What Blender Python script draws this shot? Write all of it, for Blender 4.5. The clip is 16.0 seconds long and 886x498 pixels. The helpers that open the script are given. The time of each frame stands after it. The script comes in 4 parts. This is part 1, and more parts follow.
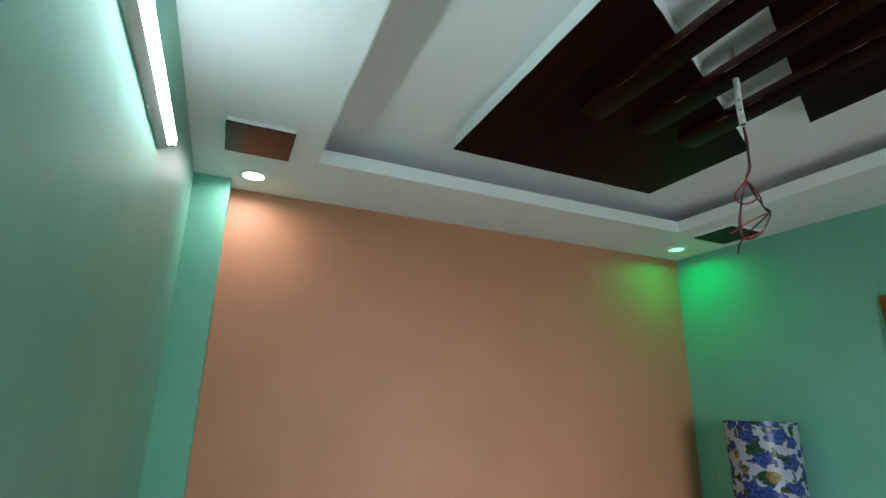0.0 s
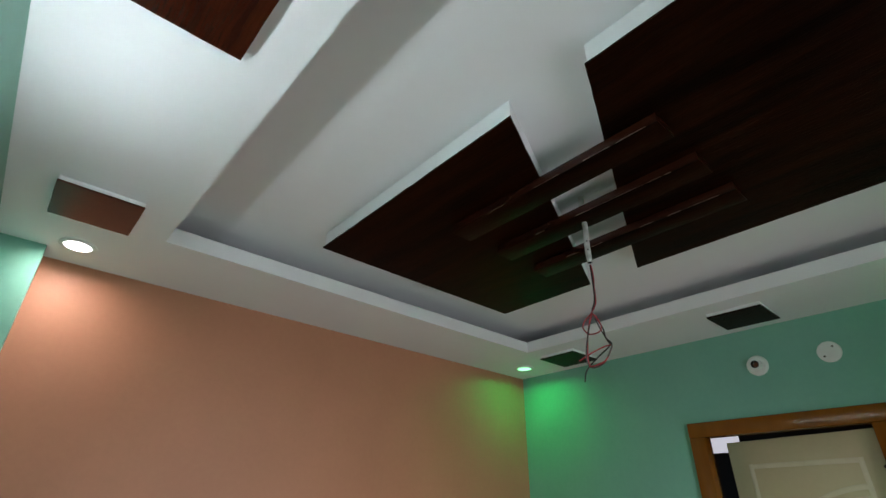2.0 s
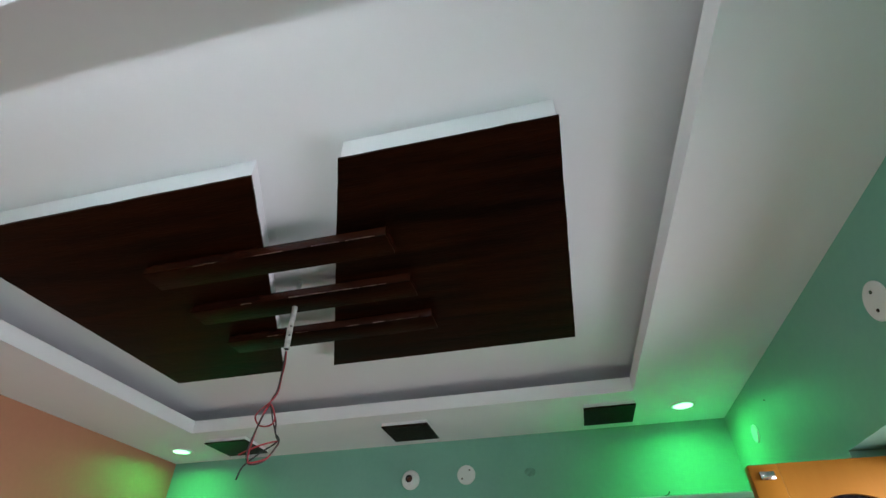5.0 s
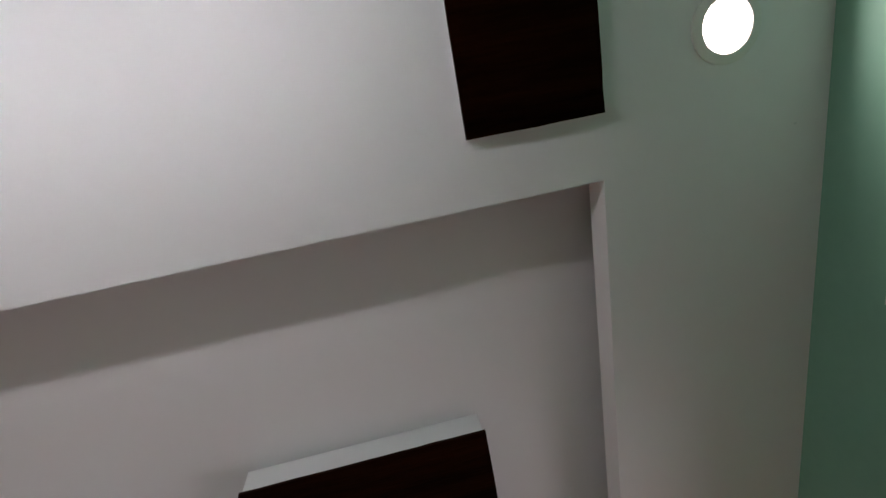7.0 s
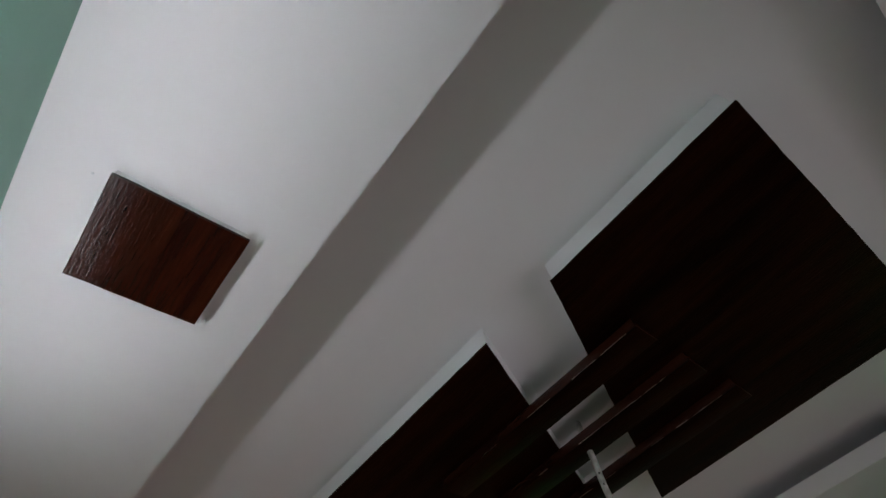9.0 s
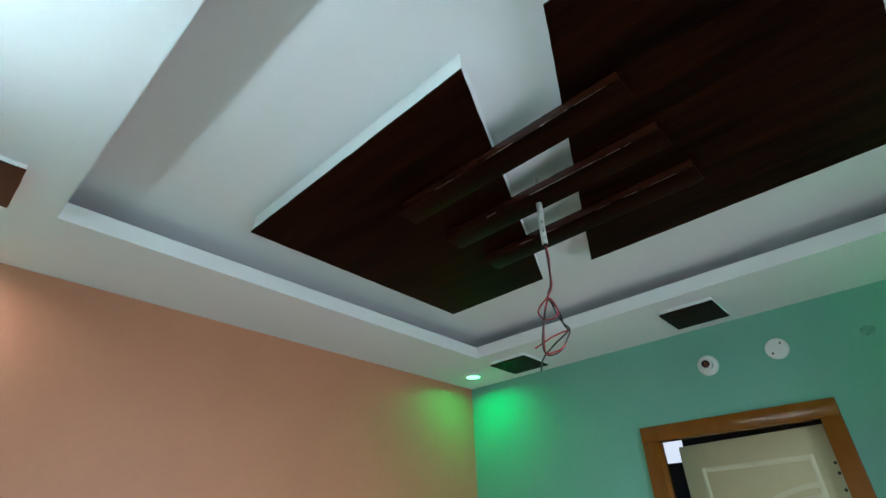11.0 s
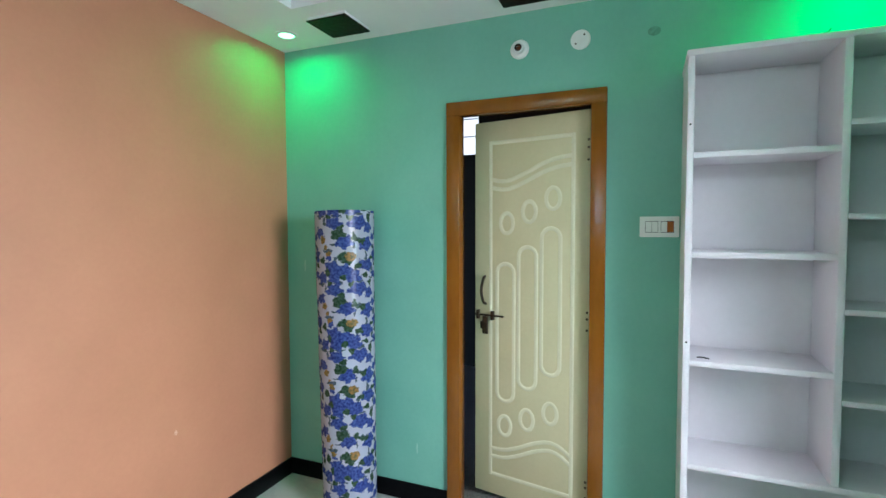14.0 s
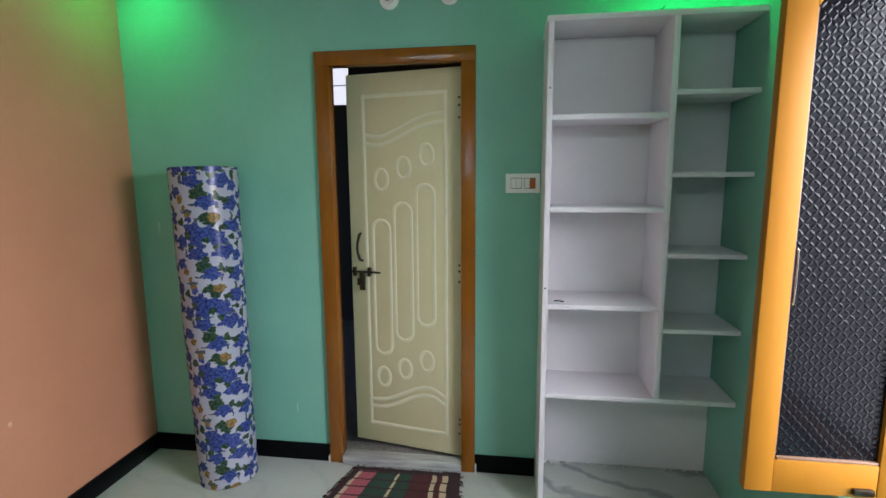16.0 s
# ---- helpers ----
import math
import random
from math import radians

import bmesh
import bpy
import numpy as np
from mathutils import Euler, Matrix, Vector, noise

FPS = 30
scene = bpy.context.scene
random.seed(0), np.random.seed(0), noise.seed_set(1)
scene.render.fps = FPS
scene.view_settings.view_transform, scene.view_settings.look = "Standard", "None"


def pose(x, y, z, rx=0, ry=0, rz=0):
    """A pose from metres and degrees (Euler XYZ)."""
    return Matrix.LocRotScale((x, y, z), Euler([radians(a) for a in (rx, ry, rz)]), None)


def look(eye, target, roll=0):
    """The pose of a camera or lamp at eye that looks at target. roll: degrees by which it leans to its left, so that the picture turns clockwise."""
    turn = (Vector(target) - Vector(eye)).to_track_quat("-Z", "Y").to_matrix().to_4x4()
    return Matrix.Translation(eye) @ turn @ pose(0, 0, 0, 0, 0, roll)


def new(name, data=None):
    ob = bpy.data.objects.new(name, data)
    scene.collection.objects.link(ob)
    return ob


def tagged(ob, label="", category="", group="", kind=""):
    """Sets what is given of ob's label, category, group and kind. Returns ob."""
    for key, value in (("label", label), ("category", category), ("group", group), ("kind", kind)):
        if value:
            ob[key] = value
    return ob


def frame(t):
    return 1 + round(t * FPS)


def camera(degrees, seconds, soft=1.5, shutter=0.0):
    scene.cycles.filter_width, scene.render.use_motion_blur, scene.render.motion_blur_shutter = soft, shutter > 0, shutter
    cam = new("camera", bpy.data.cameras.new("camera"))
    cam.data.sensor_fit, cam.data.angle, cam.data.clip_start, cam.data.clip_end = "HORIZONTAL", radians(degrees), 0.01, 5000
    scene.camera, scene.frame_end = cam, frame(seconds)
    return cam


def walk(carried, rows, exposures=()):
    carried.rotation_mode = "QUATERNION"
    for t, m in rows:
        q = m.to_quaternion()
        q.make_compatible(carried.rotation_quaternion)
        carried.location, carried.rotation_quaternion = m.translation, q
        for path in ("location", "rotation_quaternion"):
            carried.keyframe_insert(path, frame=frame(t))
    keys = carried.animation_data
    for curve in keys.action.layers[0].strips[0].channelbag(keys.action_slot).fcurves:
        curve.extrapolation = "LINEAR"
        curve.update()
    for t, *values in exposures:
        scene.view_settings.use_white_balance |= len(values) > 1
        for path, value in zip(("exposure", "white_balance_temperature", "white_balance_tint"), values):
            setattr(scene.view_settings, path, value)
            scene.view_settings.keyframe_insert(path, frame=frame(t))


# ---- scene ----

# seconds, place, yaw, pitch, lean
LENS = 83.93
ROWS = [
    (0, -2.535, -2.158, 1.657, -23.47, 15.95, 1.24),
    (0.5, -2.541, -2.138, 1.659, -26.66, 19.41, 1.19),
    (1, -2.549, -2.119, 1.665, -30.78, 22.46, 1.12),
    (1.5, -2.547, -2.118, 1.674, -35.1, 25.78, 1.21),
    (2, -2.542, -2.113, 1.683, -40.85, 28.22, 0.96),
    (2.5, -2.514, -2.109, 1.695, -49.97, 29.85, 0.45),
    (3, -2.503, -2.101, 1.693, -59.95, 31.6, -0.71),
    (5.3, -2.497, -2.144, 1.715, -80.6, 41, -3.49),
    (5.5, -2.504, -2.149, 1.735, -83.18, 45.3, -6.54),
    (6, -2.496, -2.162, 1.737, -91.06, 59.06, -13.98),
    (6.5, -2.5, -2.143, 1.733, -102.51, 67.44, -22.81),
    (7, -2.497, -2.137, 1.742, -105.49, 70.17, -27.2),
    (7.5, -2.481, -2.112, 1.741, -90.3, 69.72, -23.87),
    (8, -2.486, -2.1, 1.73, -70.79, 67.29, -19.39),
    (8.5, -2.478, -2.082, 1.728, -53.48, 62.59, -13.46),
    (9, -2.5, -2.039, 1.729, -49.82, 55.76, -13.84),
    (9.2, -2.477, -2.035, 1.72, -46.85, 53.83, -11.49),
    (11.5, -2.384, -1.966, 1.632, -51.08, 23.97, -0.73),
    (12, -2.352, -1.955, 1.61, -54.67, 17.6, -0.14),
    (12.5, -2.339, -1.962, 1.593, -57.92, 12.11, 0.1),
    (13, -2.317, -1.961, 1.566, -61.53, 6.86, 0.42),
    (13.5, -2.309, -1.948, 1.512, -64.76, 2.04, 0.54),
    (14, -2.321, -1.946, 1.468, -67.51, -2.66, -0.15),
    (14.5, -2.337, -1.953, 1.472, -72.8, -4.81, -0.23),
    (15, -2.341, -1.967, 1.5, -78.77, -6.04, -0.52),
    (15.5, -2.346, -1.966, 1.504, -81.17, -7.48, -0.73),
    (16, -2.335, -1.944, 1.498, -82.06, -8.42, -0.39),
]
cam = camera(LENS, 16.0)
# seconds, stops, kelvin, tint
EXPOSURES = [(0, 0.78, 6050, 1), (1, 0.52, 6250, 7), (2, 0.57, 6500, 16), (2.5, 0.84, 6500, 16), (3, 1.08, 6550, 18), (5.5, 0.98, 6400, 24), (6, 0.37, 6600, 26), (6.5, 0.03, 6950, 34), (7, -0.1, 7200, 37), (8, -0.25, 7000, 33), (9.2, -0.4, 6850, 31), (11.5, 1.48, 5600, 4), (12.5, 1.68, 5550, 5), (13.7, 1.72, 5800, 7), (14.5, 1.7, 5800, 10), (15.2, 1.42, 6000, 11), (16, 1.2, 6250, 15)]
walk(cam, [(t, pose(x, y, z, 90 + p, 0, w) @ pose(0, 0, 0, 0, 0, r)) for t, x, y, z, w, p, r in ROWS], EXPOSURES)

# ---- plan: door wall x = 0, orange wall y = 0, room towards -x and -y ----
H = 2.468          # underside of the ceiling border
HL = 2.526         # top of the lip round the cove
HR = 2.593         # raised middle of the ceiling
HP = 2.53          # underside of the wooden ceiling boards
W, L = 2.728, 2.868
RX0, RX1, RY1 = -2.298, -0.447, -0.417
RY0W, RY0E = -2.479, -2.44
WIN = (-1.83, -0.92, 0.58, 2.075)
DOOR = (-1.776, -1.011, 2.08)

# ---- light ----
world = bpy.data.worlds.new("sky")
scene.world = world
world.use_nodes = True
wn = world.node_tree
sky = wn.nodes.new("ShaderNodeTexSky")
sky.sky_type, sky.sun_disc = "NISHITA", False
sky.sun_elevation, sky.sun_rotation = radians(55), radians(20)
wn.links.new(sky.outputs[0], wn.nodes["Background"].inputs[0])
wn.nodes["Background"].inputs[1].default_value = 0.15

WINDOW_POWER, OPENING_POWER, GREEN_POWER, WHITE_POWER, TUBE_GLOW = 310.0, 6.3, 0.9, 1.15, 22.5


def lamp(name, m, power, colour, shape="DISK", size=0.08, size_y=0.08, spread=180):
    data = bpy.data.lights.new(name, "AREA")
    data.energy, data.color, data.shape, data.size = power, colour, shape, size
    if shape == "RECTANGLE":
        data.size_y = size_y
    data.spread = radians(spread)
    ob = new(name, data)
    ob.matrix_world = m
    return ob


lamp("window_daylight", look((-1.95, -4.85, 2.75), (-1.22, -1.55, 0.9)), WINDOW_POWER, (0.95, 0.97, 1.0), "RECTANGLE", 3.6, 3.0)
lamp("window_skylight", look((sum(WIN[:2]) / 2, -L - 0.215, sum(WIN[2:]) / 2), (sum(WIN[:2]) / 2, 0, sum(WIN[2:]) / 2)), OPENING_POWER, (0.95, 0.97, 1.0), "RECTANGLE", 0.8, 1.38, 142)
GREEN, COOL = (0.004, 1.0, 0.19), (1.0, 0.95, 0.88)
SPOTS = [(-2.512, -0.183, WHITE_POWER, COOL), (-2.492, -2.685, WHITE_POWER, COOL), (-0.21, -0.19, GREEN_POWER, GREEN), (-0.227, -2.658, 1.35 * GREEN_POWER, GREEN)]
for sx, sy, power, colour in SPOTS:
    lamp("downlight_lamp", look((sx, sy, H - 0.012), (sx, sy + 0.0001, 0)), power, colour, "DISK", 0.075, spread=168)


# ---- materials ----
def mat(name, colour, rough=0.5, metal=0.0, dark=None, scale=4.0, amount=0.5, bump=0.0, bump_scale=60.0, stretch=(1, 1, 1), coat=0.0, coords="Object", spec=0.5):
    """A painted or natural surface: two colours mixed by coarse and fine noise, with fine relief."""
    m = bpy.data.materials.new(name)
    m.use_nodes = True
    nt = m.node_tree
    b = nt.nodes["Principled BSDF"]
    b.inputs["Roughness"].default_value, b.inputs["Metallic"].default_value, b.inputs["Coat Weight"].default_value = rough, metal, coat
    b.inputs["Specular IOR Level"].default_value = spec
    tc = nt.nodes.new("ShaderNodeTexCoord")
    mp = nt.nodes.new("ShaderNodeMapping")
    mp.inputs["Scale"].default_value = stretch
    nt.links.new(tc.outputs[coords], mp.inputs[0])
    n1, n2 = nt.nodes.new("ShaderNodeTexNoise"), nt.nodes.new("ShaderNodeTexNoise")
    n1.inputs["Scale"].default_value, n1.inputs["Detail"].default_value = scale, 6
    n2.inputs["Scale"].default_value, n2.inputs["Detail"].default_value = bump_scale, 5
    for n in (n1, n2):
        nt.links.new(mp.outputs[0], n.inputs["Vector"])
    add = nt.nodes.new("ShaderNodeMath")
    add.operation = "MULTIPLY_ADD"
    add.inputs[1].default_value = 0.35
    nt.links.new(n2.outputs["Fac"], add.inputs[0])
    nt.links.new(n1.outputs["Fac"], add.inputs[2])
    ramp = nt.nodes.new("ShaderNodeMapRange")
    ramp.inputs[1].default_value, ramp.inputs[2].default_value = 0.45, 0.9
    ramp.inputs[4].default_value = amount
    nt.links.new(add.outputs[0], ramp.inputs[0])
    mix = nt.nodes.new("ShaderNodeMix")
    mix.data_type = "RGBA"
    mix.inputs[6].default_value = (*colour, 1)
    mix.inputs[7].default_value = (*(dark or [c * 0.8 for c in colour]), 1)
    nt.links.new(ramp.outputs[0], mix.inputs[0])
    nt.links.new(mix.outputs[2], b.inputs["Base Color"])
    if bump:
        bp = nt.nodes.new("ShaderNodeBump")
        bp.inputs["Strength"].default_value, bp.inputs["Distance"].default_value = bump, 0.002
        nt.links.new(n2.outputs["Fac"], bp.inputs["Height"])
        nt.links.new(bp.outputs[0], b.inputs["Normal"])
    return m


def glow(name, colour, strength):
    m = bpy.data.materials.new(name)
    m.use_nodes = True
    b = m.node_tree.nodes["Principled BSDF"]
    b.inputs["Base Color"].default_value = (0.9, 0.9, 0.9, 1)
    b.inputs["Emission Color"].default_value = (*colour, 1)
    b.inputs["Emission Strength"].default_value = strength
    return m


M_GREEN = mat("sea_green_wall_paint", (0.2, 0.46, 0.36), 0.55, dark=(0.158, 0.395, 0.305), scale=3.0, amount=0.8, bump=0.3, bump_scale=45)
M_SCUFFED = mat("scuffed_sea_green_paint", (0.2, 0.44, 0.35), 0.5, dark=(0.135, 0.36, 0.275), scale=2.2, amount=0.8, bump=0.5, bump_scale=11, stretch=(1, 1, 1))
M_ORANGE = mat("apricot_wall_paint", (0.51, 0.221, 0.124), 0.55, dark=(0.44, 0.187, 0.103), scale=3.2, amount=0.8, bump=0.3, bump_scale=45)
M_WHITE = mat("white_ceiling_paint", (0.84, 0.84, 0.86), 0.6, dark=(0.785, 0.785, 0.805), scale=1.6, amount=0.5, bump=0.15, bump_scale=30)
M_SHELF = mat("white_shelf_paint", (0.79, 0.75, 0.79), 0.5, dark=(0.71, 0.665, 0.705), scale=5, amount=0.6, bump=0.3, bump_scale=40)
M_WOOD = mat("dark_stained_veneer", (0.0195, 0.0046, 0.0012), 0.28, dark=(0.0026, 0.0007, 0.0003), scale=3, amount=1.0, bump=0.5, bump_scale=26, stretch=(9, 0.8, 3), spec=0.03)
M_REDWOOD = mat("red_brown_lacquered_veneer", (0.042, 0.0075, 0.0022), 0.18, dark=(0.014, 0.0018, 0.0009), scale=5, amount=1.0, bump=0.32, bump_scale=40, stretch=(9, 0.7, 3), spec=0.25)
M_BARWOOD = mat("red_brown_bar_stain", (0.05, 0.013, 0.006), 0.25, dark=(0.02, 0.005, 0.003), scale=5, amount=1.0, bump=0.5, bump_scale=30, stretch=(6, 1, 6), spec=0.3)
M_WORN = mat("chipped_bare_edge", (0.6, 0.42, 0.34), 0.5, dark=(0.16, 0.06, 0.04), scale=90, amount=1.0)
M_FRAME = mat("brown_gloss_door_paint", (0.235, 0.083, 0.008), 0.18, dark=(0.17, 0.057, 0.005), scale=6, amount=0.8, bump=0.3, bump_scale=30, stretch=(2, 2, 0.5), spec=0.4)
M_SHUT = mat("ochre_gloss_window_paint", (0.34, 0.142, 0.014), 0.45, dark=(0.28, 0.11, 0.01), scale=4, amount=0.6, bump=0.2, bump_scale=30, stretch=(2, 2, 0.5), spec=0.12)
M_CREAM = mat("cream_door_paint", (0.59, 0.535, 0.33), 0.4, dark=(0.51, 0.46, 0.275), scale=4, amount=0.7, bump=0.2, bump_scale=50)
M_RIDGE = mat("pale_moulding_paint", (0.67, 0.64, 0.47), 0.5, dark=(0.58, 0.54, 0.37), scale=9, amount=0.6, bump=0.2, bump_scale=60)
M_SILL = mat("worn_streaked_marble", (0.5, 0.5, 0.47), 0.45, dark=(0.2, 0.2, 0.21), scale=9, amount=1.0, bump=0.6, bump_scale=40, stretch=(6, 0.5, 5))
M_SCUFF = mat("pale_green_scuff", (0.33, 0.55, 0.46), 0.6, dark=(0.25, 0.46, 0.38), scale=60, amount=0.8)
M_SCUFFED_ORANGE = mat("pale_apricot_scuff", (0.66, 0.4, 0.3), 0.6, dark=(0.56, 0.3, 0.2), scale=60, amount=0.8)
M_BEAD = mat("pale_unpainted_beading", (0.22, 0.13, 0.09), 0.4, dark=(0.16, 0.08, 0.04), scale=12, amount=0.7)
M_BLACK = mat("black_granite_skirting", (0.002, 0.002, 0.0025), 0.3, dark=(0.005, 0.005, 0.006), scale=40, amount=0.6, spec=0.07)
M_PLASTIC = mat("white_plastic", (0.8, 0.8, 0.78), 0.3, dark=(0.72, 0.72, 0.7), scale=20, amount=0.4)
M_BROWNPL = mat("orange_brown_switch", (0.4, 0.1, 0.012), 0.3, scale=20, amount=0.3)
M_IRON = mat("aged_brass_iron", (0.09, 0.07, 0.05), 0.4, metal=0.9, dark=(0.03, 0.025, 0.02), scale=30, amount=0.9, bump=0.3)
M_CHROME = mat("bright_steel", (0.7, 0.7, 0.7), 0.2, metal=1.0, scale=30, amount=0.3)
M_BATTEN = mat("grey_aluminium_batten", (0.72, 0.74, 0.77), 0.35, metal=0.15, scale=20, amount=0.3)
M_CONDUIT = mat("scuffed_white_pipe", (0.75, 0.74, 0.71), 0.45, dark=(0.3, 0.28, 0.26), scale=45, amount=0.9, bump=0.3)
M_RED = mat("red_wire", (0.34, 0.02, 0.03), 0.4, scale=30, amount=0.3)
M_BLACKWIRE = mat("black_wire", (0.012, 0.01, 0.011), 0.4, scale=30, amount=0.3)
M_HOLE = mat("dark_void", (0.01, 0.01, 0.01), 0.8)
M_COPPER = mat("red_brown_socket", (0.16, 0.045, 0.015), 0.35, scale=60, amount=0.6)
# near black, so the far room's lack of light sits in the colour
M_DARKROOM = mat("far_wall_gloom_paint", (0.011, 0.0115, 0.014), 0.7, scale=2, amount=0.6)
M_PATCH = mat("filled_hole_plaster", (0.16, 0.37, 0.29), 0.7, dark=(0.11, 0.26, 0.2), scale=50, amount=1.0, bump=0.6, bump_scale=90)
G_TUBE = glow("lit_tube", (0.82, 0.97, 0.97), TUBE_GLOW)
G_GREEN = glow("lit_green_lens", (0.25, 1.0, 0.45), 1.4)
G_WHITE = glow("lit_white_lens", (1.0, 0.96, 0.9), 6.0)
G_SKY = glow("far_daylight", (0.9, 0.92, 1.0), 0.38)


def marble(name, veins):
    m = mat(name, (0.47, 0.49, 0.455), 0.12, dark=(0.38, 0.4, 0.375), scale=2.2, amount=0.7)
    nt = m.node_tree
    b = nt.nodes["Principled BSDF"]
    base = b.inputs["Base Color"].links[0].from_socket
    tc, wv = nt.nodes.new("ShaderNodeTexCoord"), nt.nodes.new("ShaderNodeTexWave")
    mp = nt.nodes.new("ShaderNodeMapping")
    mp.inputs["Rotation"].default_value = (0, 0, 0.55)
    nt.links.new(tc.outputs["Object"], mp.inputs[0])
    wv.inputs["Scale"].default_value, wv.inputs["Distortion"].default_value, wv.inputs["Detail"].default_value, wv.inputs["Detail Scale"].default_value = 1.3, 9, 5, 1.6
    nt.links.new(mp.outputs[0], wv.inputs[0])
    mr = nt.nodes.new("ShaderNodeMapRange")
    mr.inputs[1].default_value, mr.inputs[2].default_value, mr.inputs[4].default_value = 0.82, 1.0, veins
    nt.links.new(wv.outputs["Fac"], mr.inputs[0])
    mix = nt.nodes.new("ShaderNodeMix")
    mix.data_type = "RGBA"
    mix.inputs[7].default_value = (0.2, 0.22, 0.22, 1)
    nt.links.new(mr.outputs[0], mix.inputs[0])
    nt.links.new(base, mix.inputs[6])
    nt.links.new(mix.outputs[2], b.inputs["Base Color"])
    return m


def granite():
    m = mat("speckled_granite", (0.36, 0.34, 0.31), 0.3, dark=(0.06, 0.055, 0.05), scale=120, amount=1.0, bump_scale=300)
    return m


def floral():
    """Printed sheet: a repeat of blue blossoms, green leaves and ochre buds on a white ground."""
    m = bpy.data.materials.new("floral_printed_sheet")
    m.use_nodes = True
    nt = m.node_tree
    b = nt.nodes["Principled BSDF"]
    b.inputs["Roughness"].default_value = 0.25
    tc = nt.nodes.new("ShaderNodeTexCoord")

    def vec(op, one, two=None, three=None):
        n = nt.nodes.new("ShaderNodeVectorMath")
        n.operation = op
        for k, s in enumerate((one, two, three)):
            if isinstance(s, tuple):
                n.inputs[k].default_value = s
            elif s is not None:
                nt.links.new(s, n.inputs[k])
        return n.outputs[1] if op == "LENGTH" else n.outputs[0]

    def noise_of(scale, detail):
        n = nt.nodes.new("ShaderNodeTexNoise")
        n.inputs["Scale"].default_value, n.inputs["Detail"].default_value = scale, detail
        nt.links.new(tile, n.inputs["Vector"])
        return n.outputs

    tile = vec("MULTIPLY_ADD", tc.outputs["UV"], (1 / 0.33, 1 / 0.33, 0), (0.0, -0.38, 0))
    petals = vec("MULTIPLY_ADD", vec("SUBTRACT", noise_of(17, 4)[1], (0.5, 0.5, 0.5)), (0.11, 0.11, 0), tile)

    def calc(op, one, two=0.0):
        n = nt.nodes.new("ShaderNodeMath")
        n.operation = op
        for k, q in enumerate((one, two)):
            if isinstance(q, (int, float)):
                n.inputs[k].default_value = q
            else:
                nt.links.new(q, n.inputs[k])
        return n.outputs[0]

    def near(u, v, sx, sy, lobes):
        """One where a motif of that half width and height lies, with that many petals, in every repeat of the print."""
        d = vec("SUBTRACT", vec("FRACTION", vec("SUBTRACT", petals, (u - 0.5, v - 0.5, 0))), (0.5, 0.5, 0.5))
        d = vec("MULTIPLY", d, (0.7 / sx, 0.7 / sy, 0))
        reach = vec("LENGTH", d)
        if lobes:
            sp = nt.nodes.new("ShaderNodeSeparateXYZ")
            nt.links.new(d, sp.inputs[0])
            turn = calc("ADD", calc("MULTIPLY", calc("ARCTAN2", sp.outputs[1], sp.outputs[0]), float(lobes)), 37.0 * u + 19.0 * v)
            reach = calc("MULTIPLY", reach, calc("ADD", calc("MULTIPLY", calc("SINE", turn), 0.17), 1.0))
        r = nt.nodes.new("ShaderNodeMapRange")
        r.inputs[1].default_value, r.inputs[2].default_value = 1.02, 0.9
        nt.links.new(reach, r.inputs[0])
        return r.outputs[0]

    def spread(motifs, lobes=0):
        total = None
        for u, v, sx, sy in motifs:
            s = near(u, v, sx, sy, lobes)
            if total is not None:
                n = nt.nodes.new("ShaderNodeMath")
                n.operation = "MAXIMUM"
                nt.links.new(total, n.inputs[0])
                nt.links.new(s, n.inputs[1])
                s = n.outputs[0]
            total = s
        return total

    def over(base, one, two, mask, by):
        c, x = nt.nodes.new("ShaderNodeMix"), nt.nodes.new("ShaderNodeMix")
        c.data_type = x.data_type = "RGBA"
        c.inputs[6].default_value, c.inputs[7].default_value = (*one, 1), (*two, 1)
        nt.links.new(by, c.inputs[0])
        nt.links.new(mask, x.inputs[0])
        if isinstance(base, tuple):
            x.inputs[6].default_value = (*base, 1)
        else:
            nt.links.new(base, x.inputs[6])
        nt.links.new(c.outputs[2], x.inputs[7])
        return x.outputs[2]

    sh = nt.nodes.new("ShaderNodeMapRange")
    sh.inputs[1].default_value, sh.inputs[2].default_value = 0.38, 0.62
    nt.links.new(noise_of(26, 3)[0], sh.inputs[0])
    shade = sh.outputs[0]
    stems = spread([(0.36, 0.98, 0.03, 0.05), (0.66, 0.86, 0.08, 0.025), (0.18, 0.7, 0.06, 0.02), (0.86, 0.42, 0.02, 0.06), (0.62, 0.24, 0.06, 0.018), (0.05, 0.2, 0.05, 0.02), (0.74, 0.6, 0.018, 0.06), (0.92, 0.75, 0.03, 0.03), (0.57, 0.42, 0.012, 0.06), (0.33, 0.21, 0.05, 0.012), (0.13, 0.13, 0.012, 0.05), (0.3, 0.55, 0.012, 0.05), (0.55, 0.77, 0.012, 0.045), (0.84, 0.28, 0.045, 0.012), (0.27, 0.78, 0.045, 0.012)])
